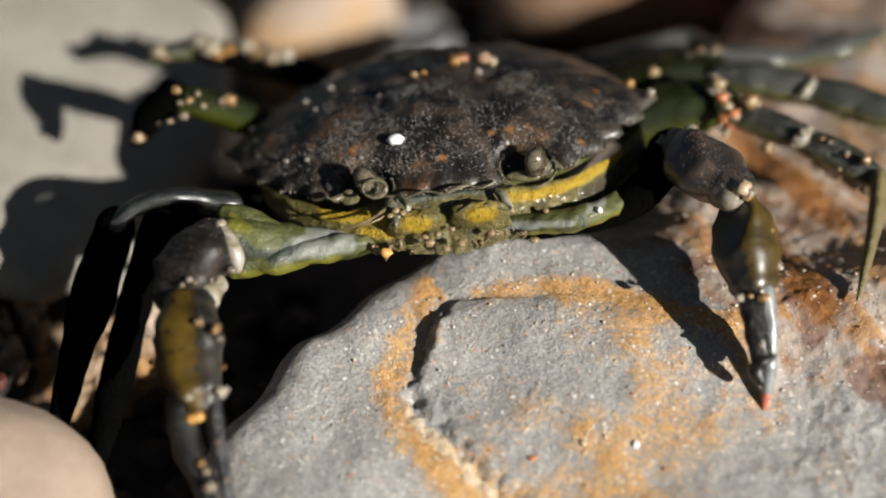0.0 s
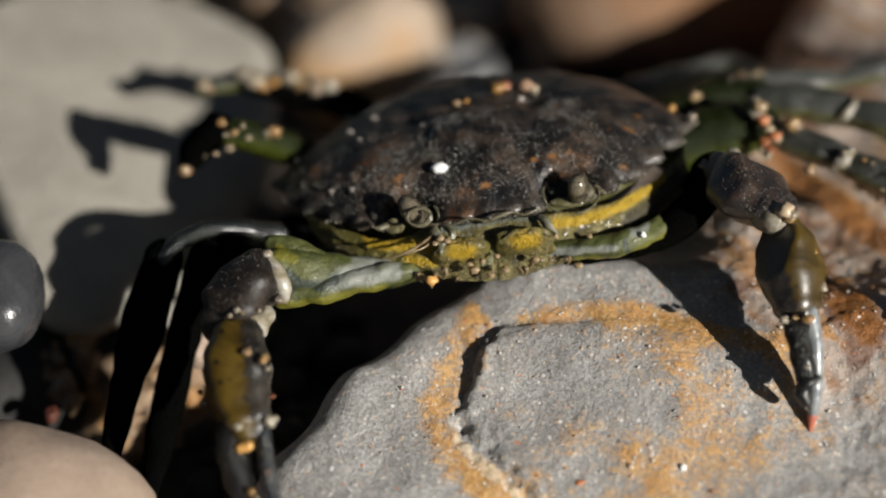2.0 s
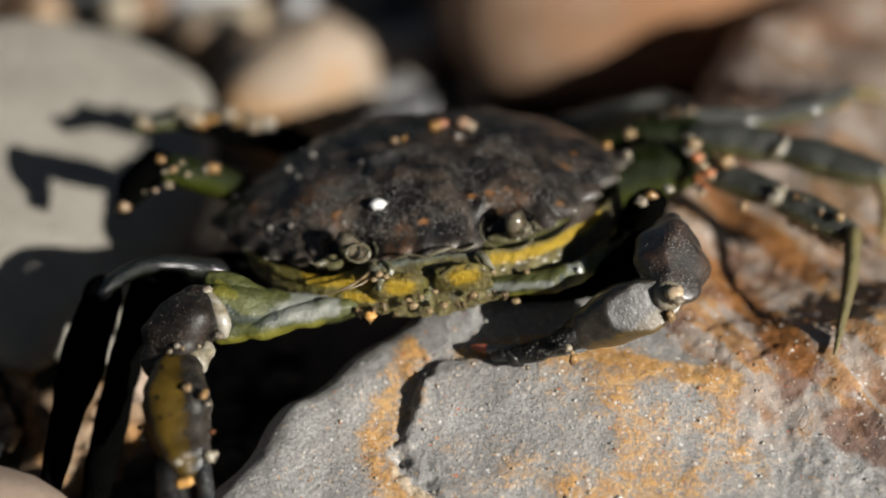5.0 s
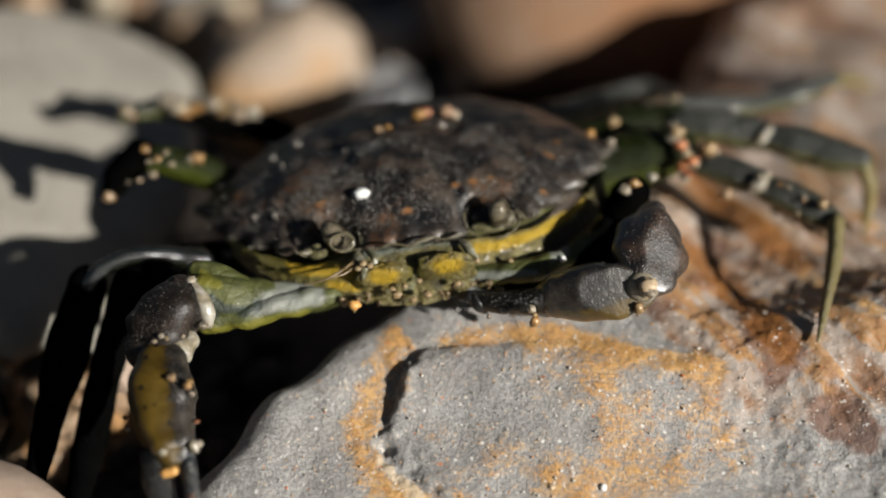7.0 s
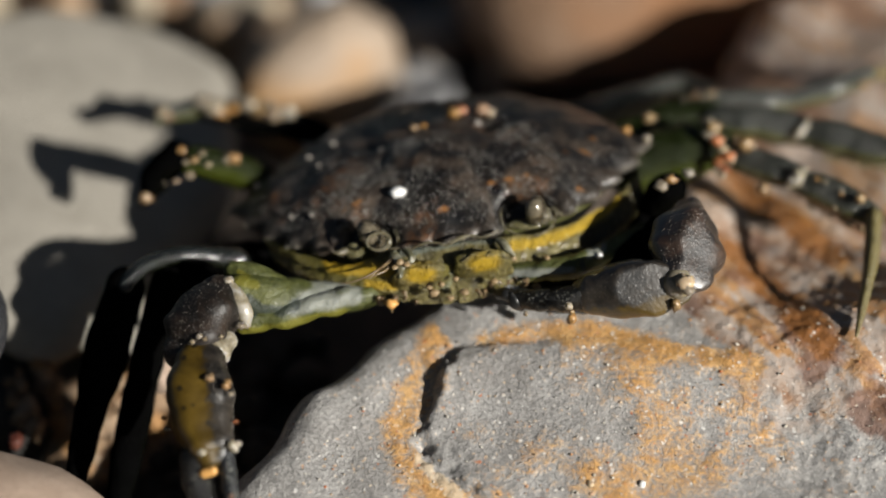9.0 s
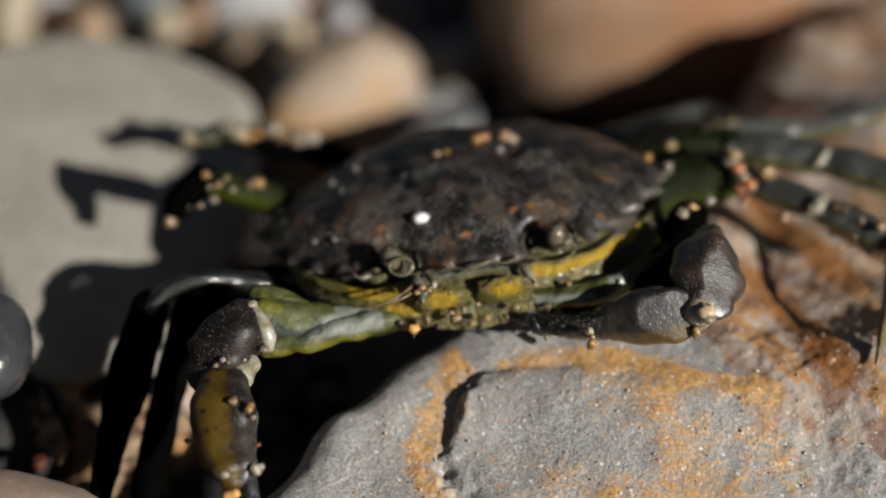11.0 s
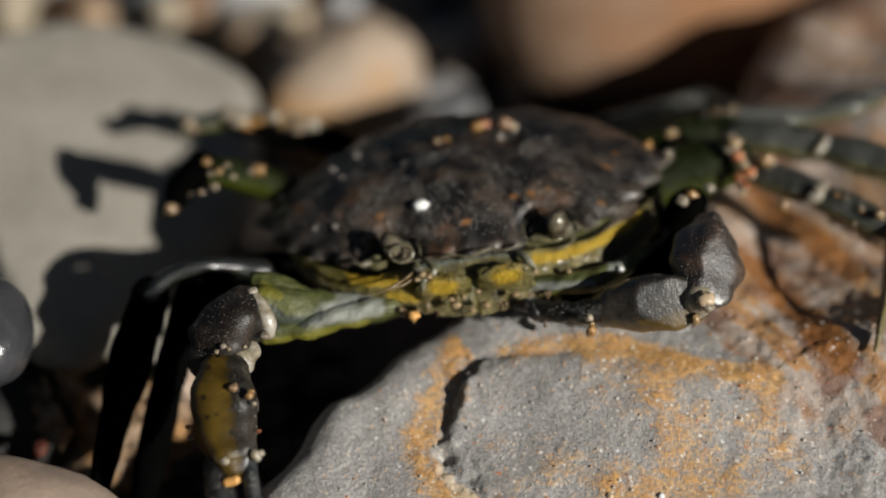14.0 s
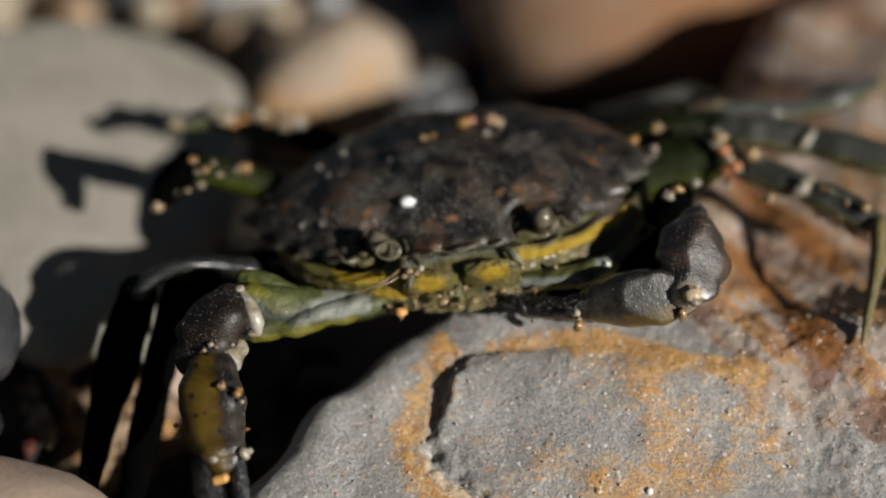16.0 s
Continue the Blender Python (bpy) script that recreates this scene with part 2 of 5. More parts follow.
    return k.done(col, k.calc("ADD", k.calc("ADD", 0.22, k.calc("MULTIPLY", k.attr("yellow"), 0.16)), k.calc("MULTIPLY", fine, 0.4)), k.bump(dots, 0.18, 1.0, k.bump(fine, 0.4, 1.0, k.bump(k.noise(2.5, 3), 0.5, 0.6))), coat=0.1)


def arm_material():
    k = Mat("pale_green_arm")
    fine = k.noise(1.5, 4, 0.65)
    wide = k.calc("MULTIPLY", k.calc("SUBTRACT", k.noise(2.4, 4, 0.65, 0.7, (3, 1, 2)), 0.5), 0.9)

    def zone(name, a, b, most):
        return k.step(k.calc("ADD", k.attr(name), wide), a, b, 0, most)

    col = k.ramp(k.noise(5, 4, 0.6, 0.6), (0.3, (0.016, 0.021, 0.005)), (0.5, (0.052, 0.058, 0.014)), (0.72, (0.112, 0.118, 0.040)))
    col = k.mix(zone("edge", 0.3, 0.8, 0.9), col, k.mix(fine, (0.09, 0.086, 0.008), (0.19, 0.175, 0.025)))
    col = k.mix(zone("white", 0.4, 0.95, 0.7), col, k.mix(fine, (0.14, 0.15, 0.135), (0.30, 0.31, 0.295)))
    col = k.mix(zone("groove", 0.4, 0.8, 0.85), col, (0.022, 0.030, 0.026))
    return k.done(col, k.calc("ADD", 0.34, k.calc("MULTIPLY", fine, 0.4)), k.bump(fine, 0.4, 1.0), coat=0.02, sss=0.12, sss_mm=0.8, spec=0.4)


def flesh_material(name, a, b, c, size=5.0, rough=0.3, sss=0.25):
    k = Mat(name)
    col = k.ramp(k.noise(size, 4, 0.6, 0.6), (0.3, a), (0.5, b), (0.7, c))
    return k.done(col, rough, k.bump(k.noise(1.2, 4), 0.2, 0.8), coat=0.12, sss=sss, sss_mm=1.2)


def grain_material():
    k = Mat("sand_grain")
    col = k.ramp(k.random(), (0.0, (0.42, 0.39, 0.34)), (0.25, (0.30, 0.24, 0.15)), (0.45, (0.40, 0.21, 0.055)),
                 (0.62, (0.26, 0.23, 0.19)), (0.8, (0.36, 0.30, 0.22)), (0.92, (0.34, 0.10, 0.035)), (1.0, (0.22, 0.16, 0.06)))
    col = k.mix(k.step(k.noise(0.9, 3), 0.35, 0.7), k.mix(1.0, col, (0.55, 0.5, 0.42), "MULTIPLY"), col)
    return k.done(col, 0.35, k.bump(k.noise(0.8, 3), 0.1, 0.8), coat=0.2, sss=0.2, sss_mm=0.5)


def sand_material():
    k = Mat("loose_sand")
    col = k.ramp(k.island(), (0.0, (0.62, 0.58, 0.50)), (0.3, (0.40, 0.36, 0.30)), (0.5, (0.62, 0.60, 0.57)), (0.65, (0.33, 0.29, 0.24)), (0.8, (0.52, 0.30, 0.11)), (0.93, (0.45, 0.13, 0.045)), (1.0, (0.6, 0.5, 0.36)))
    return k.done(col, 0.35, k.bump(k.noise(0.4, 3), 0.06, 0.7))


def eye_material():
    """Brown-grey, finely dotted with dark facets, glossy."""
    k = Mat("dotted_cornea")
    d, c = k.cells(0.32, rand=0.3)
    col = k.mix(k.step(d, 0.36, 0.2), k.mix(k.noise(1.8, 3), (0.05, 0.04, 0.024), (0.20, 0.17, 0.12)), (0.012, 0.009, 0.006))
    return k.done(col, 0.12, k.bump(d, 0.03, 0.6), coat=0.6)


def plain_material(name, color, rough, **kw):
    k = Mat(name)
    v = k.noise(1.5, 4)
    return k.done(k.mix(v, tuple(x * 0.7 for x in color), tuple(min(1, x * 1.25) for x in color)), rough, k.bump(v, 0.1, 0.5), **kw)


M_ROCK = rock_material()
M_PALE = stone_material("pale_grey_stone", (0.265, 0.243, 0.205), (0.32, 0.295, 0.252), (0.38, 0.35, 0.30), rough=0.65)
M_BEIGE = stone_material("beige_stone", (0.28, 0.215, 0.16), (0.35, 0.27, 0.20), (0.42, 0.33, 0.25), (0.42, 0.23, 0.085), size=14)
M_BROWN = stone_material("brown_stone", (0.21, 0.125, 0.075), (0.30, 0.195, 0.13), (0.38, 0.27, 0.195), (0.34, 0.175, 0.09), rough=0.38, size=16)
M_GREY = stone_material("grey_stone", (0.26, 0.26, 0.265), (0.33, 0.33, 0.335), (0.40, 0.40, 0.405), size=7)
M_PINK = stone_material("pinkish_stone", (0.30, 0.215, 0.16), (0.38, 0.285, 0.22), (0.44, 0.34, 0.27), rough=0.55, size=12)
M_SLATE = stone_material("wet_slate", (0.024, 0.025, 0.028), (0.042, 0.043, 0.047), (0.075, 0.076, 0.082), rough=0.24, relief=0.05)
M_RUST = stone_material("rusty_stone", (0.11, 0.055, 0.03), (0.23, 0.135, 0.075), (0.40, 0.29, 0.20), (0.26, 0.11, 0.04), size=4)
M_SANDY = stone_material("cream_stone", (0.30, 0.25, 0.18), (0.40, 0.34, 0.25), (0.50, 0.43, 0.33), (0.40, 0.25, 0.12), size=8)
M_PALEGREY = stone_material("light_grey_stone", (0.30, 0.30, 0.31), (0.38, 0.38, 0.39), (0.46, 0.46, 0.46), size=8)
M_PURPLE = stone_material("purple_grey_stone", (0.17, 0.14, 0.15), (0.24, 0.20, 0.21), (0.31, 0.27, 0.28), size=8)
M_BLUEGREY = stone_material("blue_grey_stone", (0.13, 0.15, 0.17), (0.19, 0.22, 0.24), (0.27, 0.30, 0.31), size=5, relief=0.6)
# for added support stones; the shade of the gaps is in this colour
M_SHADESTONE = stone_material("shade_dark_stone", (0.012, 0.011, 0.010), (0.022, 0.02, 0.018), (0.04, 0.035, 0.03), rough=0.7)
M_CHIP = stone_material("rusty_chips", (0.07, 0.04, 0.02), (0.32, 0.21, 0.125), (0.50, 0.40, 0.30), (0.36, 0.19, 0.07), size=2.5, relief=0.5)
M_RED = stone_material("red_stone", (0.050, 0.010, 0.006), (0.085, 0.020, 0.010), (0.110, 0.035, 0.018), size=4)
# sand colour taken very dark to carry the shade of the crevices
M_SHADESAND = stone_material("shade_dark_sand", (0.015, 0.011, 0.008), (0.035, 0.026, 0.019), (0.07, 0.052, 0.038), size=6, relief=0.6)
M_SHELL = shell_material()
M_LEG = leg_material("olive_leg_shell", (0.022, 0.024, 0.019), (0.072, 0.076, 0.018), rough=0.32, split=0.25, coat=0.3, pimples=0.5)
M_GREENLEG = leg_material("green_leg_shell", (0.008, 0.012, 0.001), (0.032, 0.040, 0.003), rough=0.38, split=0.2, coat=0.0, spec=0.15, pimples=0.06)
M_DACTYL = leg_material("yellow_leg_tip", (0.14, 0.115, 0.045), (0.26, 0.20, 0.075))
M_MEMBRANE = flesh_material("joint_membrane", (0.12, 0.10, 0.055), (0.24, 0.21, 0.155), (0.40, 0.38, 0.34), 2.0)
M_OLIVE = flesh_material("olive_underside", (0.035, 0.035, 0.012), (0.085, 0.085, 0.030), (0.17, 0.17, 0.085), 2.5, sss=0.1)
M_FACE = flesh_material("mottled_mouthparts", (0.03, 0.035, 0.02), (0.11, 0.105, 0.06), (0.26, 0.25, 0.20), 1.6, sss=0.15)
M_FLOOR = flesh_material("olive_socket_floor", (0.035, 0.03, 0.014), (0.12, 0.11, 0.055), (0.27, 0.25, 0.16), 1.3, rough=0.2)
M_EYE = flesh_material("grey_eye", (0.05, 0.042, 0.028), (0.10, 0.088, 0.062), (0.18, 0.165, 0.125), 0.8, rough=0.12)
M_PUPIL = eye_material()
M_SOCKETSHADE = plain_material("shaded_socket", (0.006, 0.005, 0.004), 0.5)
M_BLACK = plain_material("black_claw_tip", (0.008, 0.008, 0.008), 0.42)
M_HORN = flesh_material("pale_horn", (0.13, 0.145, 0.15), (0.24, 0.255, 0.265), (0.36, 0.36, 0.355), 3.0, rough=0.22, sss=0.4)
M_REDTIP = plain_material("red_claw_tip", (0.42, 0.13, 0.085), 0.3, sss=0.2)
M_GRAIN = grain_material()
M_PIMPLE = plain_material("claw_pimple", (0.16, 0.145, 0.125), 0.25)
# shell pimples: the pale colour stands in for tiny glints
M_GRANULE = plain_material("shell_pimple", (0.36, 0.345, 0.32), 0.2, coat=0.5)
M_RIMBEAD = plain_material("pale_rim_bead", (0.22, 0.20, 0.16), 0.25, coat=0.4)
M_KNOB = plain_material("grey_knob", (0.20, 0.18, 0.16), 0.3, coat=0.3)
M_RIMSHELL = flesh_material("pale_rim", (0.04, 0.035, 0.018), (0.10, 0.088, 0.055), (0.20, 0.18, 0.13), 1.6)
M_CORNEA = flesh_material("cornea", (0.018, 0.014, 0.009), (0.055, 0.045, 0.03), (0.12, 0.105, 0.075), 0.9, rough=0.1)
M_FRINGE = flesh_material("brown_fringe", (0.05, 0.03, 0.014), (0.12, 0.08, 0.04), (0.23, 0.17, 0.10), 1.5)
M_CLAWTOP = shell_material("dark_claw_shell", 0.0)
M_WETCLAW = shell_material("wet_sheen_claw_shell", 0.0, True)
# Near-black copy of the leg shell: the legs' shade is put into the colour
M_SHADELEG = leg_material("shade_black_leg_shell", (0.002, 0.002, 0.002), (0.0025, 0.0025, 0.0018), rough=0.7, coat=0.0, spec=0.0, pimples=0.0)
M_WETLEG = leg_material("wet_black_leg", (0.006, 0.008, 0.008), (0.008, 0.010, 0.005), rough=0.24, coat=0.3, spec=0.4, pimples=0.05)
M_FINGER = leg_material("blue_grey_finger", (0.014, 0.016, 0.019), (0.03, 0.03, 0.028), rough=0.25, pimples=0.8)
M_BLACKISH = leg_material("blackish_finger", (0.005, 0.005, 0.005), (0.008, 0.007, 0.005), rough=0.3, coat=0.05, spec=0.3)
M_HANDBELLY = hand_material()
M_WETHAND = hand_material("wet_olive_hand", True)
M_FACEPAINT = face_material()
M_ARM = arm_material()
M_SANDGRAIN = sand_material()
M_FACEGRAIN = plain_material("brown_grain", (0.24, 0.17, 0.09), 0.4, sss=0.1)
M_CREAM = plain_material("cream_grain", (0.46, 0.35, 0.23), 0.35, sss=0.2)
M_BRICK = plain_material("brick_red_grain", (0.42, 0.15, 0.06), 0.35)
M_WHITE = plain_material("white_grain", (0.80, 0.80, 0.78), 0.4)
M_ORANGE = plain_material("orange_grain", (0.62, 0.33, 0.10), 0.4)


# ---- mesh helpers (lengths in millimetres, meshes in metres) ----
def mesh_of(name, verts, faces, mat, smooth=True):
    me = bpy.data.meshes.new(name)
    me.from_pydata([tuple(v * MM for v in p) for p in verts], [], faces)
    me.materials.append(mat)
    if smooth:
        me.polygons.foreach_set("use_smooth", [True] * len(me.polygons))
    me.update()
    return me


def sph(n=16, m=10):
    """Unit sphere: vertices and faces."""
    v = [(0, 0, 1)]
    for j in range(1, m):
        th = math.pi * j / m
        v += [(math.sin(th) * math.cos(2 * math.pi * i / n), math.sin(th) * math.sin(2 * math.pi * i / n), math.cos(th)) for i in range(n)]
    v.append((0, 0, -1))
    f = [(0, 1 + i, 1 + (i + 1) % n) for i in range(n)]
    for j in range(m - 2):
        a = 1 + j * n
        f += [(a + i, a + n + i, a + n + (i + 1) % n, a + (i + 1) % n) for i in range(n)]
    a = 1 + (m - 2) * n
    f += [(a + (i + 1) % n, a + i, len(v) - 1) for i in range(n)]
    return np.array(v, float), f


def rough_points(p, amp, size, seed):
    """Pushes points along their own direction by smooth noise."""
    out = []
    for q in p:
        s = Vector(q) / size + Vector((seed * 7.3, seed * 3.1, seed * 1.7))
        out.append(np.array(q) * (1 + amp * (noise.noise(s) + 0.5 * noise.noise(s * 2.1))))
    return np.array(out)


class Lump:
    """Gathers vertices and faces of one mesh."""

    def __init__(self):
        self.v, self.f = [], []

    def add(self, v, f):
        k = len(self.v)
        self.v += [tuple(p) for p in v]
        self.f += [tuple(i + k for i in q) for q in f]
        return self

    def ball(self, at, r, n=8, m=6, turn=None):
        v, f = sph(n, m)
        v = v * np.array(r if hasattr(r, "__len__") else (r, r, r))
        if turn is not None:
            v = v @ np.array(Euler([radians(a) for a in turn]).to_matrix()).T
        return self.add(v + np.array(at), f)

    def tube(self, pts, radii, n=16, sub=5, up=(0, 0, 1), ridge=0.0, squash=None, wob=0.0, seed=1.0):
        """A tapered limb through pts; radii: (half width, half height) or one number at each; rounded ends."""
        pts = [np.array(p, float) for p in pts]
        rad = [np.array(r if hasattr(r, "__len__") else (r, r), float) for r in radii]
        P, R = [], []
        for i in range(len(pts) - 1):
            a, b, c, d = pts[max(i - 1, 0)], pts[i], pts[i + 1], pts[min(i + 2, len(pts) - 1)]
            for s in range(sub):
                t = s / sub
                P.append(0.5 * (2 * b + (c - a) * t + (2 * a - 5 * b + 4 * c - d) * t * t + (3 * b - a - 3 * c + d) * t ** 3))
                w = t * t * (3 - 2 * t)
                R.append(rad[i] * (1 - w) + rad[i + 1] * w)
        P.append(pts[-1])
        R.append(rad[-1])
        d0, d1 = P[1] - P[0], P[-1] - P[-2]
        d0, d1 = d0 / np.linalg.norm(d0), d1 / np.linalg.norm(d1)
        caps = ((0.25, 0.97), (0.6, 0.8), (0.88, 0.47), (1.0, 0.08))
        r0, r1 = min(R[0]), min(R[-1])
        P = [P[0] - d0 * r0 * k for k, _ in reversed(caps)] + P + [P[-1] + d1 * r1 * k for k, _ in caps]
        R = [R[0] * q for _, q in reversed(caps)] + R + [R[-1] * q for _, q in caps]
        v = []
        for i, p in enumerate(P):
            t = P[min(i + 1, len(P) - 1)] - P[max(i - 1, 0)]
            t = t / np.linalg.norm(t)
            sx = np.cross(t, np.array(up, float))
            sx /= np.linalg.norm(sx)
            sy = np.cross(sx, t)
            for j in range(n):
                a = 2 * math.pi * j / n
                ca, sa = math.cos(a), math.sin(a)
                k = 1 + ridge * math.cos(4 * a)
                if wob:
                    k += wob * noise.noise(Vector(p * 0.45) + Vector((ca * 0.8, sa * 0.8, seed * 5)))
                v.append(p + (sx * ca * R[i][0] + sy * sa * R[i][1]) * k)
        m = len(P)
        f = [(i * n + j, i * n + (j + 1) % n, (i + 1) * n + (j + 1) % n, (i + 1) * n + j) for i in range(m - 1) for j in range(n)]
        f += [tuple(range(n - 1, -1, -1)), tuple((m - 1) * n + j for j in range(n))]
        return self.add(v, f)


def thing(name, label, category, at, group="", kind=""):
    ob = new(name)
    ob.location = Vector(at) * MM
    ob.empty_display_size = 0.01
    return tagged(ob, label, category, group, kind)


def part(name, lump, mat, parent, label="", origin=None):
    """One mesh under a thing or part; the lump is in world millimetres, origin is the thing's place."""
    o = np.array(origin if origin is not None else CRAB)
    ob = new(name, mesh_of(name, [np.array(p) - o for p in lump.v], lump.f, mat))
    ob.parent = parent
    return tagged(ob, label) if label else ob


# ---- the rock that the crab stands on ----
# rock-begin
ROCK_EDGE = [(-37, -120), (-36, -50), (-33, -24), (-20, -8), (-4, 4), (6, 13), (10, 30), (22, 48), (36, 54), (42, 64), (52, 86), (72, 108), (120, 120), (165, 120), (190, 40), (170, -120)]


def inside(px, py, poly):
    """Signed distance to a closed outline: positive within."""
    best, odd = np.full(px.shape, 1e9), np.zeros(px.shape, bool)
    for i in range(len(poly)):
        (ax, ay), (bx, by) = poly[i - 1], poly[i]
        ex, ey = bx - ax, by - ay
        t = np.clip(((px - ax) * ex + (py - ay) * ey) / (ex * ex + ey * ey), 0, 1)
        best = np.minimum(best, np.hypot(px - ax - t * ex, py - ay - t * ey))
        if ay != by:
            odd ^= ((ay > py) != (by > py)) & (px < ax + (py - ay) / (by - ay) * ex)
    return np.where(odd, best, -best)


def ease(v, a, b):
    t = np.clip((v - a) / (b - a), 0, 1)
    return t * t * (3 - 2 * t)


def rock_top(x, y):
    soft = 5.0 * np.log1p(np.exp(np.clip(-(y + 0.5) / 5.0, -30, 30)))
    z = 34.2 - 0.47 * soft + 0.035 * x
    z = z - 6.0 * ease(y, 2, 14) * (1 - ease(x, 22, 42))
    z = z - 6.5 * ease(y, -9, 19) * ease(x, 34, 46)
    z = z - 2.4 * np.exp(-(((x - 52) / 8) ** 2 + ((y - 4) / 8) ** 2))
    z = z + 0.05 * np.maximum(y - 30, 0) * ease(x, 30, 55)
    z = z + 0.7 * np.sin(x * 0.13 + y * 0.07) + 0.5 * np.sin(y * 0.21 - x * 0.09 + 1)
    s = inside(x, y, ROCK_EDGE) + 1.2 * np.sin(x * 0.35 + 1) * np.sin(y * 0.3)
    r = 9.0
    q = np.clip(r - s, 0, r)
    z = z - 0.75 * (r - np.sqrt(np.maximum(r * r - q * q, 0))) - np.clip(-s, 0, 30) * 5
    return z


# rock-end
CRACK = [p[:2] for p in ((1.8, -5.4, 31.0), (0.1, -6.7, 30.1), (-1.7, -10.4, 28.1), (-3.1, -14.5, 26.1), (-4.6, -17.7, 24.8), (-3.4, -20.6, 23.8), (0.4, -24.4, 22.6), (4.8, -29.2, 20.5), (9.5, -32.9, 18.4), (13.7, -36.4, 16.8))]
SEAM = [p[:2] for p in ((5.0, -5.2, 31.3), (13.4, -4.4, 32.2), (20.9, -5.4, 31.9), (28.4, -7.7, 31.3), (35.8, -9.7, 30.7), (40.9, -11.5, 29.9))]
SEAM_HIGH = [p[:2] for p in ((43.3, 36.0, 29.0), (48.8, 29.4, 29.8), (54.0, 19.7, 30.7), (58.7, 5.6, 35.0), (63.4, -3.7, 34.9))]
FIELD = [p[:2] for p in ((25.8, -13.2, 29.8), (29.2, -20.0, 26.6), (21.6, -25.0, 24.1), (33.3, -24.8, 23.9), (40.3, -20.0, 25.6), (15.7, -29.3, 21.1), (26.4, -31.2, 20.8))]
WINE = [p[:2] for p in ((30.1, 5.7, 33.0), (34.2, -0.5, 32.7), (46.6, -6.6, 32.3), (49.1, -12.1, 29.9), (55.2, -18.1, 27.0), (43.7, 8.9, 32.7), (41.0, 7.2, 33.2), (45.9, 1.7, 33.9), (48.4, -3.5, 33.6), (51.7, -9.1, 31.8), (56.1, -17.7, 27.3), (58.6, -19.4, 27.2), (59.7, -21.9, 26.3))]
RUST = [(40.0, 15.0), (43.0, 12.0), (45.5, 7.0), (47.2, 1.5), (48.6, -4.0), (50.5, -8.0)]
RUST_HIGH = [(43.0, 37.0), (47.0, 29.0), (51.0, 22.0), (56.0, 14.0)]
HAZE = [(14.0, -14.0), (20.0, -16.5), (12.0, -22.0), (19.0, -10.0), (36.0, -15.0), (6.0, -12.0)]
PIT = (-3.5, -19.1, 24.3)


ROCK_GRID = []


def build_rock():
    def axis(lo, hi, a, b, fine, coarse):
        return np.concatenate([np.arange(lo, a, coarse), np.arange(a, b, fine), np.arange(b, hi, coarse)])

    xs = axis(-60, 195, -36, 72, 0.42, 2.5)
    ys = axis(-125, 140, -50, 34, 0.42, 1.6)
    X, Y = np.meshgrid(xs, ys)
    x, y = X.ravel(), Y.ravel()
    z = rock_top(x, y)
    # the upper layer right of the crack stands proud of the lower one
    best, side = np.full(x.shape, 1e9), np.zeros(x.shape)
    along = np.zeros(x.shape)
    for i in range(len(CRACK) - 1):
        (ax, ay), (bx, by) = CRACK[i], CRACK[i + 1]
        ex, ey = bx - ax, by - ay
        t = np.clip(((x - ax) * ex + (y - ay) * ey) / (ex * ex + ey * ey), 0, 1)
        d = np.hypot(x - ax - t * ex, y - ay - t * ey)
        near = d < best
        best = np.where(near, d, best)
        side = np.where(near, np.sign((x - ax) * ey - (y - ay) * ex), side)
        along = np.where(near, i + t, along)
    sd = best * -side + np.array([0.6 * noise.noise(Vector((a * 0.5, b * 0.5, 3))) + 0.6 * noise.noise(Vector((a * 1.3, b * 1.3, 8))) for a, b in zip(x, y)])
    down = np.interp(-y, [-q[1] for q in CRACK], range(len(CRACK)))
    high = 2.3 * (1 - 0.8 * ease(down, 2.2, 4.5)) * ease(down, 0.2, 2.0)
    z = z + high * ease(sd, -0.7, 1.5) * np.exp(-np.clip(sd, 0, 99) / 14.0) - 0.5 * np.exp(-(sd / 0.7) ** 2) * ease(along, 0.1, 0.6)
    inn = inside(x, y, ROCK_EDGE)
    rough = np.array([noise.fractal(Vector((a * 0.16, b * 0.16, 1.3)), 0.9, 2.1, 5) for a, b in zip(x, y)])
    fine = np.array([noise.noise(Vector((a * 1.1, b * 1.1, 0.4))) for a, b in zip(x, y)])
    right = ease(x + 0.35 * y, 26, 40)
    z = z + rough * (0.30 + 0.3 * right) + fine * (0.05 + 0.06 * right)
    # grooves across the brown side
    al, ac = 0.6 * x - 0.8 * y, 0.8 * x + 0.6 * y
    band = np.array([noise.fractal(Vector((a * 0.035, b * 0.15, 4.2)), 0.8, 2.0, 4) for a, b in zip(al, ac)])
    z = z + 0.6 * right * band
    crumb = np.array([noise.fractal(Vector((a * 0.55, b * 0.55, 9.1)), 0.8, 2.1, 3) for a, b in zip(x, y)])
    z = z + crumb * (0.06 + 0.14 * right + 0.45 * np.exp(-(sd / 2.2) ** 2) * ease(along, 0.1, 0.6))
    z = z - 1.1 * np.exp(-((x - PIT[0]) ** 2 + (y - PIT[1]) ** 2) / 0.9)
    z = np.maximum(z, -2)
    big = np.array([noise.noise(Vector((a * 0.07, b * 0.09, 7))) for a, b in zip(x, y)])
    rim = np.exp(-((sd + 3.0) / 3.2) ** 2) * ease(along, 0.1, 0.7)
    arc = np.zeros(x.shape)
    for (ax, ay), (bx, by) in [q for line in (SEAM, SEAM_HIGH) for q in zip(line[:-1], line[1:])]:
        ex, ey = bx - ax, by - ay
        t = np.clip(((x - ax) * ex + (y - ay) * ey) / (ex * ex + ey * ey), 0, 1)
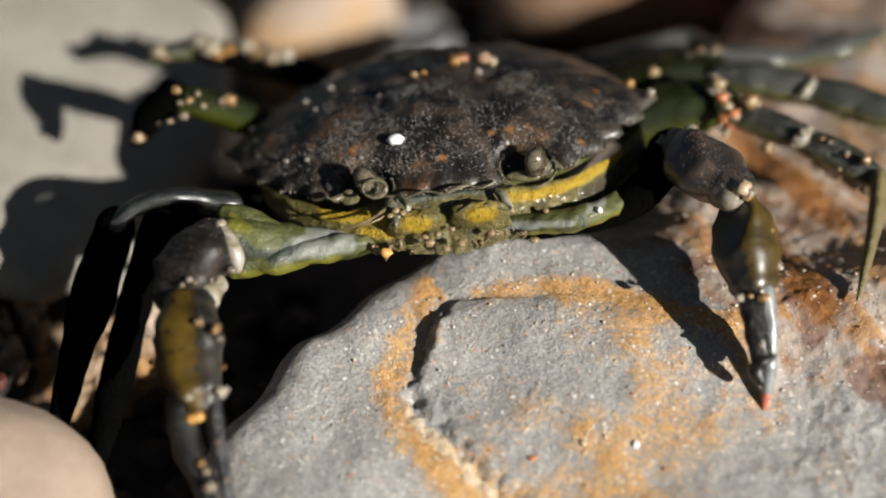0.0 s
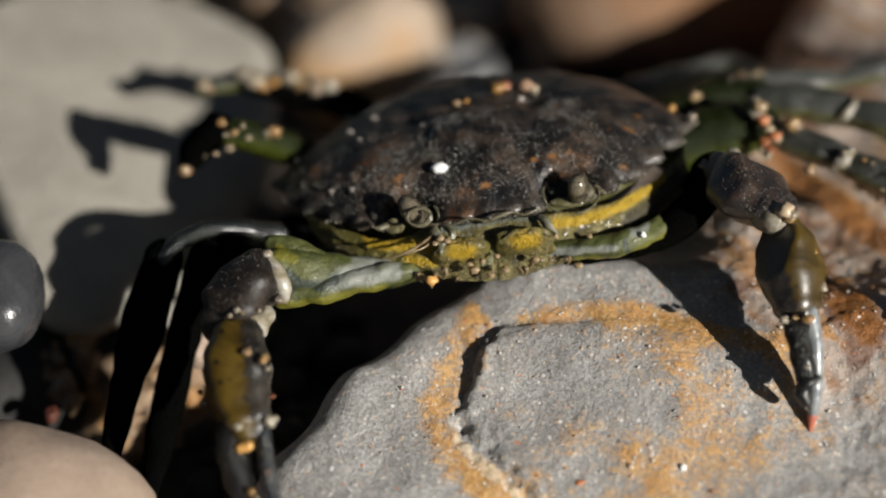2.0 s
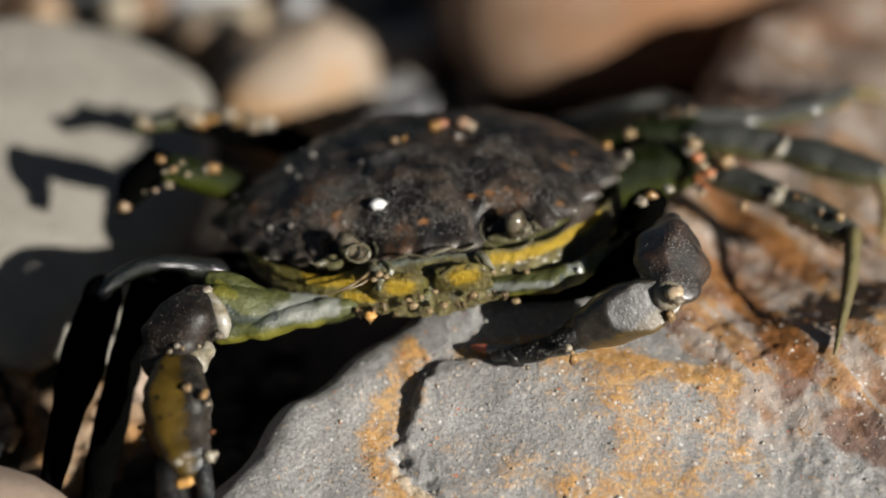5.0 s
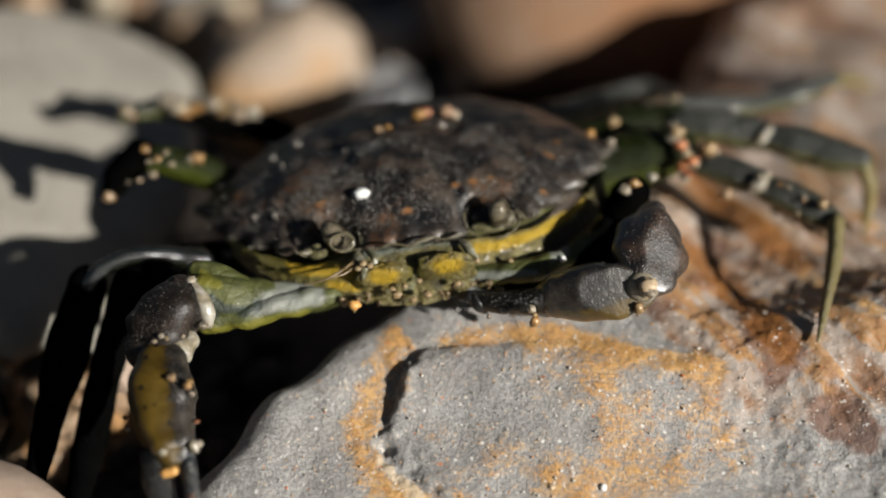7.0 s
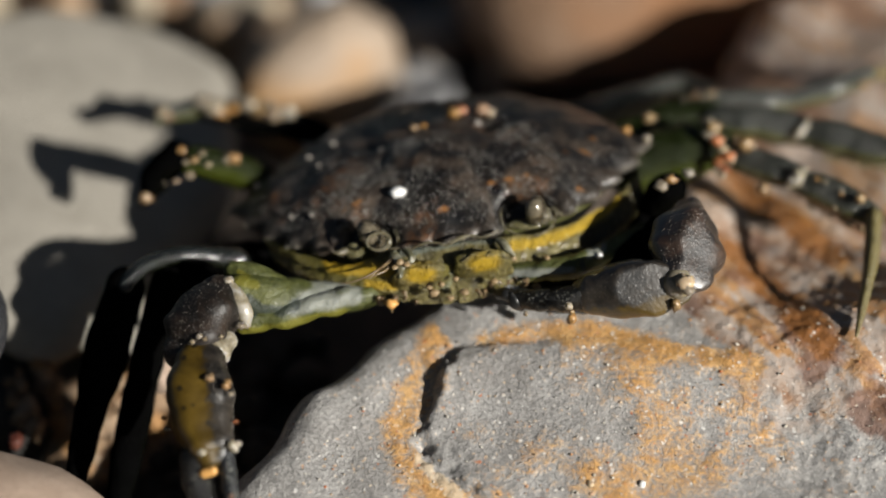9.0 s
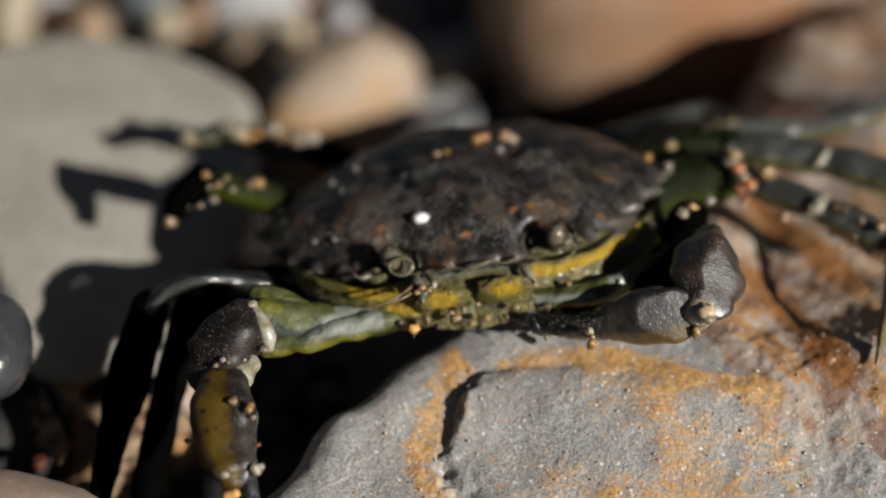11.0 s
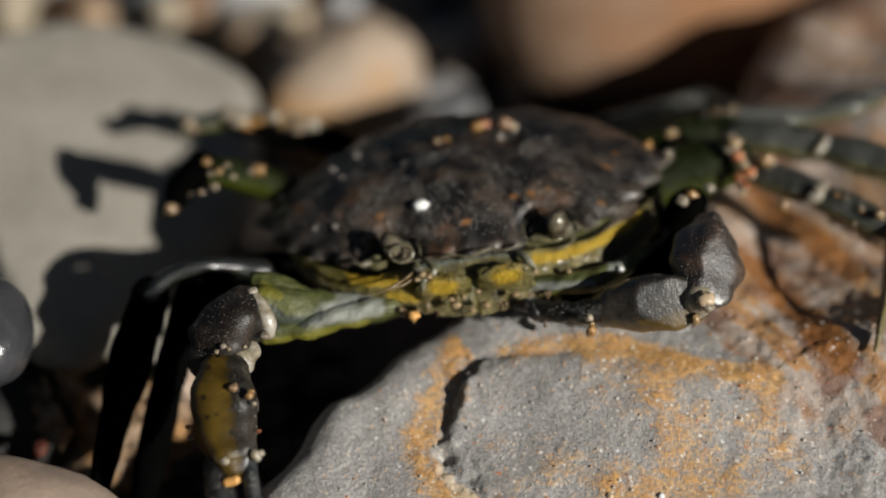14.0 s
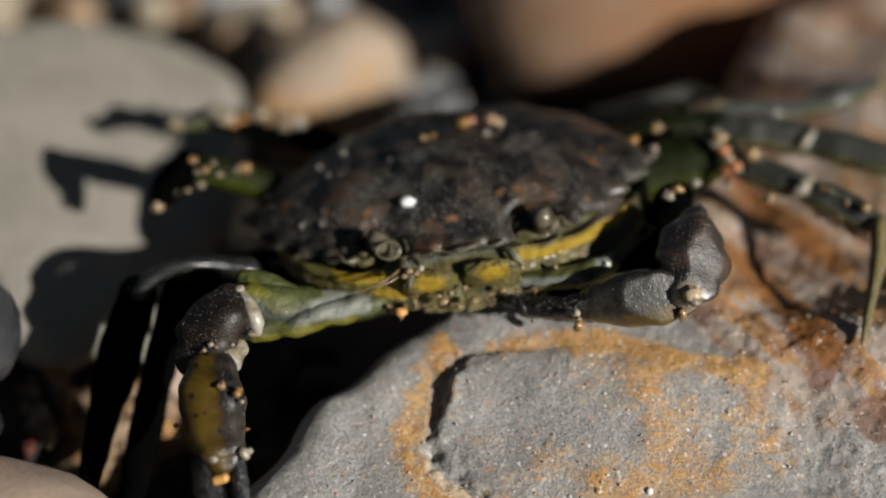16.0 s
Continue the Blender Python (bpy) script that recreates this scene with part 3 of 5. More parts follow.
        arc = np.maximum(arc, np.exp(-(np.hypot(x - ax - t * ex, y - ay - t * ey) / 2.3) ** 2))
    rust = np.zeros(x.shape)
    for (ax, ay), (bx, by) in [q for line in (RUST, RUST_HIGH) for q in zip(line[:-1], line[1:])]:
        ex, ey = bx - ax, by - ay
        t = np.clip(((x - ax) * ex + (y - ay) * ey) / (ex * ex + ey * ey), 0, 1)
        rust = np.maximum(rust, np.exp(-(np.hypot(x - ax - t * ex, y - ay - t * ey) / 2.9) ** 2))
    patch = sum(0.40 * np.exp(-((x - a) ** 2 + (y - b) ** 2) / 46.0) for a, b in FIELD)
    patch = patch + sum(0.12 * np.exp(-((x - a) ** 2 + (y - b) ** 2) / 40.0) for a, b in HAZE)
    low = np.exp(-(((x - 12) / 16) ** 2 + ((y + 38) / 7) ** 2)) * 0.5
    wine = np.clip(sum(np.exp(-((x - a) ** 2 + (y - b) ** 2) / 6.5) for a, b in WINE), 0, 1)
    stain = np.clip(0.95 * rim + 0.95 * arc + patch + low + 0.45 * big + 0.35 * rough, 0, 1) * ease(inn, 1, 5)
    crust = np.clip(right * 0.85 + 0.3 * big - 0.5 * arc, 0, 1) * (1 - 0.75 * ease(-y, 12, 24))
    cream = np.exp(-((sd + 1.2) / 0.9) ** 2) * ease(along, 4.2, 5.2)
    n, m = len(xs), len(ys)
    faces = [(j * n + i, j * n + i + 1, (j + 1) * n + i + 1, (j + 1) * n + i) for j in range(m - 1) for i in range(n - 1)]
    # closed underneath
    ring = [i for i in range(n)] + [j * n + n - 1 for j in range(1, m)] + [(m - 1) * n + i for i in range(n - 2, -1, -1)] + [j * n for j in range(m - 2, 0, -1)]
    verts = list(zip(x, y, z))
    base = len(verts)
    verts += [(verts[i][0], verts[i][1], -6) for i in ring]
    k = len(ring)
    faces += [(ring[(i + 1) % k], ring[i], base + i, base + (i + 1) % k) for i in range(k)]
    faces.append(tuple(range(base + k - 1, base - 1, -1)))
    me = mesh_of("rock", verts, faces, M_ROCK)
    for name, val in (("stain", stain), ("crust", crust), ("band", band * 0.5 + 0.5), ("wine", wine), ("cream", cream), ("rust", rust)):
        at = me.attributes.new(name, "FLOAT", "POINT")
        at.data.foreach_set("value", np.concatenate([val, np.zeros(k)]).astype(np.float32))
    ROCK_GRID.extend((xs, ys, z.reshape(m, n)))
    return tagged(new("rock", me), "large grey sandstone rock stained orange, cracked, in the sun", "rock")


build_rock()


def rock_at(x, y):
    """Height of the finished rock at a place."""
    xs, ys, z = ROCK_GRID
    return float(z[min(int(np.searchsorted(ys, y)), len(ys) - 1), min(int(np.searchsorted(xs, x)), len(xs) - 1)])


def build_sand():
    """Loose pale and rusty sand grains on the rock."""
    rnd = random.Random(17)
    lump = Lump()
    for _ in range(1500):
        x, y = rnd.uniform(-25, 70), rnd.uniform(-46, 20)
        if float(inside(np.array([x]), np.array([y]), ROCK_EDGE)[0]) < 9 or (y > 2 and x < 30):
            continue
        r = rnd.choice((0.07, 0.08, 0.09, 0.10, 0.11, 0.12, 0.14, 0.17, 0.24))
        v, f = sph(6, 5)
        v = rough_points(v, 0.4, 0.8, rnd.random() * 90) * np.array((r * rnd.uniform(0.8, 1.4), r, r * 0.7))
        lump.add(v + np.array((x, y, rock_at(x, y) + r * 0.05)), f)
    tagged(new("sand", mesh_of("sand", lump.v, lump.f, M_SANDGRAIN)), "pale and rusty sand grains on the rock", "sand", kind="stuff")


build_sand()


# ---- ground and stones ----
def build_ground():
    xs = np.concatenate([[-4000, -1500, -600], np.arange(-300, 301, 6.0), [600, 1500, 4000]])
    v, f = [], []
    for yy in xs:
        for xx in xs:
            h = 5.0 + (2.2 * noise.fractal(Vector((xx * 0.03, yy * 0.03, 2)), 1, 2, 4) if abs(xx) < 300 and abs(yy) < 300 else 0)
            v.append((xx, yy, h))
    n = len(xs)
    f = [(j * n + i, j * n + i + 1, (j + 1) * n + i + 1, (j + 1) * n + i) for j in range(n - 1) for i in range(n - 1)]
    return tagged(new("ground", mesh_of("ground", v, f, M_SHADESAND)), "sand and grit between the stones, coloured dark for their shade", "ground", kind="structure")


build_ground()


def stone(name, label, at, axes, turn, mat, seed, amp=0.10, power=2.3, n=40, m=28, category="stone", group="stones on the beach"):
    """A worn stone: a rounded block with soft dents."""
    v, f = sph(n, m)
    v = np.sign(v) * np.abs(v) ** (2 / power)
    v /= (np.abs(v) ** power).sum(1, keepdims=True) ** (1 / power)
    v = rough_points(v, amp, 0.9, seed) * np.array(axes)
    ob = new(name, mesh_of(name, v, f, mat))
    ob.matrix_world = pose(*[a * MM for a in at], *turn)
    return tagged(ob, label, category, group)


def slab(name, label, corners, top, slope, lean, thick, edge, mat, seed, category="stone", group="stones on the beach"):
    """A flat worn stone: a rounded outline, a gently domed top that slopes up to the back, rounded edges."""
    n = 120
    c = np.mean(np.array(corners, float), 0)
    ring = np.array([np.array(corners[i]) * (1 - k / 40) + np.array(corners[(i + 1) % len(corners)]) * k / 40 for i in range(len(corners)) for k in range(40)])
    w = np.hanning(43)
    w /= w.sum()
    ring = np.stack([np.convolve(np.concatenate([ring[-21:, i], ring[:, i], ring[:21, i]]), w, "valid") for i in (0, 1)], 1)
    ring = ring[np.linspace(0, len(ring), n, endpoint=False).astype(int)]
    reach = np.hypot(*(ring - c).T).mean()
    e = edge / reach
    rows = [(k, 0.0) for k in np.linspace(0.04, 1 - e, 12)]
    rows += [(1 - e + e * math.sin(a), edge * (1 - math.cos(a))) for a in np.linspace(0.15, math.pi / 2, 8)]
    rows += [(0.975, edge + (thick - edge) * 0.4), (0.91, edge + (thick - edge) * 0.8), (0.8, thick), (0.05, thick)]
    v = []
    for k, down in rows:
        for q in ring:
            x, y = c + (q - c) * k
            p = Vector((x * 0.045, y * 0.045, seed * 3.7))
            z = top + slope * (y - c[1]) + lean * (x - c[0]) - 1.6 * min(k, 1) ** 2 - down + 0.9 * noise.noise(p) + 0.25 * noise.noise(p * 3)
            g = 1 + 0.035 * noise.noise(p * 1.6 + Vector((0, 0, down * 0.06 + 9)))
            v.append((c[0] + (x - c[0]) * g, c[1] + (y - c[1]) * g, z))
    m = len(rows)
    f = [(j * n + i, (j + 1) * n + i, (j + 1) * n + (i + 1) % n, j * n + (i + 1) % n) for j in range(m - 1) for i in range(n)]
    f += [tuple(range(n)), tuple((m - 1) * n + i for i in range(n - 1, -1, -1))]
    return tagged(new(name, mesh_of(name, v, f, mat)), label, category, group)


slab("stone", "large flat pale grey stone, worn smooth, half in shadow", [(-64, 6), (-56, 6), (-43, 22), (-33, 46), (-34, 73), (-48, 80), (-66, 78), (-81, 66), (-81, 46), (-72, 22)], 35.6, 0.20, -0.28, 9, 4.0, M_PALE, 1)
# added prop for the slab, coloured as the shade below it
stone("stone", "added support stone under the flat pale one, dark as its shade", (-57, 48, 12.5), (17, 19, 15), (8, 8, 0), M_SHADESTONE, 29, 0.1, 2.6)
stone("pebble", "smooth beige pebble with an orange end", (-22.4, 94.0, 16.9), (15.2, 9.0, 11.3), (0, -24, 28), M_BEIGE, 2, 0.08, 2.7, category="pebble")
stone("pebble", "small smooth grey pebble beside the crab", (-5.3, 100.0, 9.4), (7.6, 5.6, 5.4), (0, -8, 0), M_GREY, 3, 0.08, category="pebble")
stone("stone", "large smooth reddish-brown stone with a glint", (42.0, 119.0, 25.4), (39, 20, 21), (0, 0, 5), M_BROWN, 4, 0.05, 3.2)
stone("pebble", "small tan pebble, rounded by the sea", (-39.0, 108.8, 16.7), (5.4, 6, 5.6), (0, 15, 20), M_BEIGE, 5, 0.1, category="pebble")
stone("pebble", "flat beige pebble under a pale stone", (-38.0, 121.7, 16.3), (9.5, 6, 3.4), (0, -6, 10), M_SANDY, 6, 0.1, category="pebble")
stone("stone", "pale grey stone with a rust-orange end", (-40.5, 133.8, 18.5), (11, 9, 6.5), (0, -4, 8), M_PALEGREY, 6, 0.1)
stone("pebble", "rust-orange pebble against a pale stone", (-30.2, 134.5, 17.6), (2.9, 5, 5.4), (0, 10, 0), M_RUST, 8, 0.12, category="pebble")
stone("stone", "purple-grey stone among brown pebbles", (-21.3, 138.3, 17.8), (8.0, 8, 7), (0, -20, 25), M_PURPLE, 7, 0.1)
stone("pebble", "small white-grey pebble in front of a darker one", (-22.9, 126.3, 17.6), (3.4, 4, 3.2), (0, 0, 20), M_PALEGREY, 17, 0.1, category="pebble")
stone("pebble", "rust-orange pebble in a dark gap", (-51.6, 125.8, 17.5), (3.4, 5, 5.6), (0, 28, 0), M_RUST, 8, 0.12, category="pebble")
stone("pebble", "bluish-grey angular pebble behind the stones", (-60.3, 131.2, 18.6), (6.2, 6, 9), (10, 12, 0), M_BLUEGREY, 9, 0.12, category="pebble")
stone("pebble", "small cream pebble beside a rusty one", (-55.6, 121.9, 18.9), (2.9, 3, 4.2), (0, -10, 0), M_SANDY, 19, 0.1, category="pebble")
stone("pebble", "tan pebble at the edge of the gravel", (-86.7, 132.1, 17.1), (5.4, 6, 8.5), (0, 12, 0), M_SANDY, 23, 0.12, category="pebble")
stone("pebble", "tiny rusty pebble among tan ones", (-75.5, 128.1, 17.9), (3.6, 4, 2.8), (0, -20, 0), M_RUST, 24, 0.12, category="pebble")
stone("pebble", "small grey pebble among tan ones", (-78.9, 135.5, 20.2), (3.8, 4, 3.4), (0, 10, 0), M_PALEGREY, 25, 0.12, category="pebble")
stone("pebble", "small beige pebble beside a bluish one", (-69.8, 123.5, 18.1), (3.4, 4, 4.2), (0, -14, 0), M_BEIGE, 26, 0.12, category="pebble")
stone("pebble", "brown pebble at the back of the gravel", (-69.6, 138.3, 18.9), (4.2, 4, 4.4), (0, 14, 0), M_BROWN, 27, 0.12, category="pebble")
stone("pebble", "dark wet slate pebble with a bright glint", (-66.5, -5.0, 36.3), (6.4, 8, 6.2), (15, 10, 0), M_SLATE, 10, 0.07, category="pebble")
stone("stone", "pinkish smooth stone beside the claw", (-60.7, -34.8, 16.7), (18, 17, 12.5), (14, 12, -30), M_PINK, 11, 0.08, 2.5)
# added prop for the pebbles, coloured as the shade of the gap
stone("stone", "added support stone under the pebbles, dark as their shade", (-69, 10, 10), (13, 12, 10), (0, 5, 20), M_SHADESTONE, 21, 0.1)
stone("stone", "rusty brown stone in the gap behind the legs", (-50.0, 6.7, 2.7), (11, 9, 13.5), (-12, 4, 20), M_CHIP, 22, 0.14)
stone("pebble", "small red pebble in the shade", (-60.8, -7.4, 18.0), (1.0, 1.4, 1.0), (0, 0, 0), M_RED, 12, 0.12, category="pebble")


def scatter(name, label, count, box, size, mat, seed):
    """Loose grit lying on the ground, as one mesh."""
    rnd = random.Random(seed)
    lump = Lump()
    for _ in range(count):
        r = rnd.uniform(*size)
        v, f = sph(9, 6)
        v = rough_points(v, 0.2, 0.9, rnd.random() * 50) * np.array((r * rnd.uniform(0.8, 1.4), r * rnd.uniform(0.8, 1.3), r * rnd.uniform(0.55, 0.9)))
        v = v @ np.array(Euler([rnd.uniform(-0.5, 0.5), rnd.uniform(-0.5, 0.5), rnd.uniform(0, 6)]).to_matrix()).T
        lump.add(v + np.array((rnd.uniform(box[0], box[1]), rnd.uniform(box[2], box[3]), 5.5 + r * 0.3)), f)
    ob = new(name, mesh_of(name, lump.v, lump.f, mat))
    return tagged(ob, label, "gravel", kind="stuff")


def gravel_material():
    k = Mat("beach_gravel")
    col = k.ramp(k.island(), (0.0, (0.16, 0.085, 0.05)), (0.25, (0.36, 0.25, 0.16)), (0.45, (0.25, 0.25, 0.26)), (0.6, (0.40, 0.22, 0.11)), (0.8, (0.50, 0.43, 0.35)), (1.0, (0.22, 0.13, 0.08)))
    g = k.noise(1.5, 4)
    return k.done(k.mix(k.step(g, 0.3, 0.7, 0, 0.5), col, k.mix(1.0, col, (0.4, 0.36, 0.33), "MULTIPLY")), 0.5, k.bump(g, 0.4, 0.7))


M_GRAVEL = gravel_material()
scatter("gravel", "brown, grey and beige beach gravel behind the stones", 330, (-150, 34, 112, 215), (2.5, 7), M_GRAVEL, 3)
# this grit takes the same colour, dark in place of crevice shade
scatter("gravel", "grit between the stones, coloured dark for their shade", 260, (-95, -20, -60, 60), (1.2, 3.2), M_SHADESAND, 4)



def chips(name, label, lines, count, size, mat, seed):
    """Broken bits of stone heaped along short lines."""
    rnd = random.Random(seed)
    lump = Lump()
    for a, b in lines:
        for _ in range(count):
            t, r = rnd.random(), rnd.uniform(*size)
            v, f = sph(8, 6)
            v = rough_points(v, 0.45, 0.8, rnd.random() * 60) * np.array((r * rnd.uniform(0.7, 1.0), r, r * rnd.uniform(0.8, 1.7)))
            lump.add(v + np.array(a) * (1 - t) + np.array(b) * t + np.array((rnd.gauss(0, 0.6), rnd.gauss(0, 1.0), rnd.gauss(-0.5, 0.5))), f)
    return tagged(new(name, mesh_of(name, lump.v, lump.f, mat)), label, "gravel", kind="stuff")


chips("stone_chips", "rust-brown stone chips in the gaps beside the crab", [((-58.9, 7.2, 20.8), (-56.4, 4.7, 12.1)), ((-46.5, 8.4, 20.9), (-49.3, 3.9, 12.7)), ((-49.7, 2.7, 12.7), (-51.2, -4.0, 8.3)), ((-41.7, 2.1, 17.1), (-42.3, -1.4, 13.8)), ((-60.7, 0.8, 15.2), (-62.1, 5.2, 19.8))], 24, (0.7, 1.7), M_CHIP, 8)
stone("pebble", "pinkish pebble behind the claw", (-40.3, -1.4, 24.3), (1.9, 2.4, 2.5), (0, 0, 0), M_PINK, 15, 0.15, category="pebble")
stone("pebble", "pale grey pebble in a gap between the legs", (-46.4, 8.9, 21.5), (3.2, 3.0, 2.8), (0, -30, 0), M_PALE, 18, 0.15, category="pebble")

stone("stone_chip", "tiny orange-red chip lying on the rock", (11.5, -28.0, 21.7), (0.75, 0.4, 0.4), (0, 0, 10), M_BRICK, 31, 0.2, n=12, m=8, category="chip", group="chips on the rock")
stone("stone_chip", "tiny cream chip lying on the rock", (18.0, -26.6, 23.1), (0.5, 0.55, 0.5), (0, 0, 40), M_CREAM, 32, 0.2, n=12, m=8, category="chip", group="chips on the rock")
stone("stone_chip", "tiny white chip lying on the rock", (24.8, -27.0, 23.2), (0.55, 0.45, 0.45), (0, 0, 70), M_WHITE, 33, 0.2, n=12, m=8, category="chip", group="chips on the rock")

# ---- the crab ----
CRAB = (0.0, 22.0, 34.0)
crab = thing("shore_crab", "dark mottled shore crab with yellow-green underside, on a rock", "crab", CRAB)

# shell-begin
FRONT = np.array((-0.1, 2.0, 43.1))


def turn_matrix(rx, ry, rz):
    a, b, c = (math.radians(v) for v in (rx, ry, rz))
    mx = np.array(((1, 0, 0), (0, math.cos(a), -math.sin(a)), (0, math.sin(a), math.cos(a))))
    my = np.array(((math.cos(b), 0, math.sin(b)), (0, 1, 0), (-math.sin(b), 0, math.cos(b))))
    mz = np.array(((math.cos(c), -math.sin(c), 0), (math.sin(c), math.cos(c), 0), (0, 0, 1)))
    return mz @ my @ mx


# the body leans: nose a little up, its sunny side up
TILT = turn_matrix(-5.0, -7.5, 2.0)
# half outline of the shell from the front middle to the back middle: lobes, eye notch, five teeth, back
OUTLINE = [(0, 0), (1.6, 0.5), (3.2, -0.3), (4.8, 0.6), (6.4, 0.0), (8.0, 0.9), (8.8, 3.0), (11.0, 3.4), (12.6, 2.6), (14.0, 0.6), (14.6, 2.2),
           (17.6, 2.3), (18.0, 4.2), (21.2, 4.9), (21.4, 7.0), (24.4, 8.4), (24.4, 10.6), (27.4, 12.4), (27.0, 14.6), (29.8, 17.2), (28.0, 19.4),
           (25.6, 24.0), (21.6, 30.5), (16.6, 36.5), (13.0, 39.2), (7.0, 40.2), (0, 40.4)]


def outline_rings():
    half = [(a * 1.035, b) for a, b in OUTLINE]
    pts = half + [(-a, b) for a, b in reversed(half[1:-1])]
    p = np.array(pts + pts[:1], float)
    at = np.concatenate([[0], np.cumsum(np.hypot(*np.diff(p, axis=0).T))])
    n = 260
    u = np.linspace(0, at[-1], n, endpoint=False)
    rim = np.stack([np.interp(u, at, p[:, 0]), np.interp(u, at, p[:, 1])], 1)
    w = np.exp(-np.linspace(-2, 2, 31) ** 2)
    w /= w.sum()
    base = np.stack([np.convolve(np.concatenate([rim[-15:, i], rim[:, i], rim[:15, i]]), w, "valid") for i in (0, 1)], 1)
    return rim, base


RIM, BASE = outline_rings()
BASE_ANGLE = np.arctan2(BASE[:, 1] - 18.0, BASE[:, 0])
BASE_ORDER = np.argsort(BASE_ANGLE)
BASE_REACH = np.hypot(BASE[:, 0], BASE[:, 1] - 18.0)


def shell_height(x, y, k):
    h = 8.4 * max(1 - k ** 2.3, 0.0) ** 0.8
    h += 0.6 * math.exp(-((y - 11) / 5) ** 2) * math.cos(x * 0.42) * (1 - k)
    h -= 1.5 * math.exp(-((abs(x) - 8 - 0.3 * (y - 16)) / 1.6) ** 2) * math.exp(-((y - 20) / 8) ** 2) * (1 - k)
    h -= 1.0 * math.exp(-((y - 17.5 - 0.01 * x * x) / 1.6) ** 2) * (1 - k) * min(1, abs(x) / 6)
    return h - 2.4 * min(max((y - 30) / 12, 0), 1) ** 2 + 0.9 * (abs(x) / 28) ** 2


def on_shell(x, y, lift=0.0):
    """World place of the shell above a plan point."""
    ang = math.atan2(y - 18.0, x)
    reach = float(np.interp(ang, BASE_ANGLE[BASE_ORDER], BASE_REACH[BASE_ORDER], period=2 * math.pi))
    k = min(math.hypot(x, y - 18.0) / reach, 1.0)
    return TILT @ np.array((x, y, shell_height(x, y, k) + lift)) + FRONT


# shell-end
RUST = [((-23.0, 14.0), 1.3), ((-19.5, 11.0), 0.9), ((-14.0, 11.5), 1.2), ((-12.0, 14.0), 1.0), ((-13.0, 6.0), 1.4), ((-11.0, 6.0), 1.3), ((13.0, 10.5), 1.1), ((11.5, 13.0), 0.9),
        ((18.5, 10.5), 1.2), ((21.0, 11.5), 1.6), ((22.5, 14.5), 1.2), ((10.0, 6.0), 1.5), ((12.5, 6.0), 1.7), ((7.5, 6.0), 1.3), ((19.5, 5.5), 1.3), ((0.5, 3.0), 1.4)]


# sockets: place across, place up the sloping front, half width, half height
EYE_PITS = ((-10.5, 36.95, 3.9, 2.7), (11.4, 39.75, 3.8, 2.9))


def dent(p):
    """Presses the eye sockets into the shell."""
    for u, v, a, b in EYE_PITS:
        r = math.hypot((p[0] - u) / a, (0.574 * p[1] + 0.819 * p[2] - v) / b)
        if p[1] < 16:
            p = p + np.array((0, 2.3, -1.6)) * math.exp(-r ** 5)
    return p


def build_carapace():
    n = len(RIM)
    ks = [1.0, 0.985, 0.965, 0.94, 0.91, 0.88, 0.84, 0.8, 0.75, 0.7, 0.64, 0.58, 0.52, 0.46, 0.4, 0.34, 0.28, 0.22, 0.16, 0.1, 0.05]
    v = []
    for a, b in RIM:
        v.append((a * 0.975, b + (18 - b) * 0.025, shell_height(a, b, 1.0) - 0.9))
    for k in ks:
        w = float(ease(np.float64(k), 0.925, 1.0))
        for (ra, rb), (ba, bb) in zip(RIM, BASE):
            a, b = ra * w + ba * (1 - w), rb * w + bb * (1 - w)
            x, y = a * k, 18 + (b - 18) * k
            p = Vector((x, y, 0))
            q = 0.30 * noise.noise(p * 0.55) + 0.45 * noise.noise(p * 0.22 + Vector((3, 1, 2))) + 0.14 * noise.noise(p * 1.3)
            v.append((x, y, shell_height(x, y, k) + q * min(1.0, (1 - k) * 9 + 0.15)))
    v.append((0, 18, shell_height(0, 18, 0)))
    f = [(j * n + i, j * n + (i + 1) % n, (j + 1) * n + (i + 1) % n, (j + 1) * n + i) for j in range(len(ks)) for i in range(n)]
    top = len(ks) * n
    f += [(top + i, top + (i + 1) % n, len(v) - 1) for i in range(n)]
    ob = part("carapace", Lump().add([dent(TILT @ np.array(p) + FRONT) for p in v], f), M_SHELL, crab, "dark brown-black pimpled shell with a toothed rim")
    at = ob.data.attributes.new("rust", "FLOAT", "POINT")
    at.data.foreach_set("value", [float(min(1.0, sum(math.exp(-((p[0] - a) ** 2 * 0.8 + (p[1] - b) ** 2 * 2.4) / (0.34 * r * r)) for (a, b), r in RUST))) for p in v])
    at = ob.data.attributes.new("tip", "FLOAT", "POINT")
    tips = []
    for k in [1.0] + ks:
        for (ra, rb), (ba, bb) in zip(RIM, BASE):
            out = math.hypot(ra, rb - 18) - math.hypot(ba, bb - 18)
            tips.append(float(min(max(out / 0.9, 0), 1)) * float(ease(np.float64(k), 0.95, 1.0)))
    at.data.foreach_set("value", tips + [0.0])
    return ob


carapace = build_carapace()


def build_granules():
    """Fine pimples, dense on the front half of the shell."""
    rnd = random.Random(5)
    lump = Lump()
    octa = np.array(((1, 0, 0), (0, 1, 0), (-1, 0, 0), (0, -1, 0), (0, 0, 1), (0, 0, -0.4)), float)
    of = [(0, 1, 4), (1, 2, 4), (2, 3, 4), (3, 0, 4), (1, 0, 5), (2, 1, 5), (3, 2, 5), (0, 3, 5)]
    made = 0
    while made < 4600:
        x, y = rnd.uniform(-28, 28), rnd.uniform(1.5, 36)
        ang = math.atan2(y - 18.0, x)
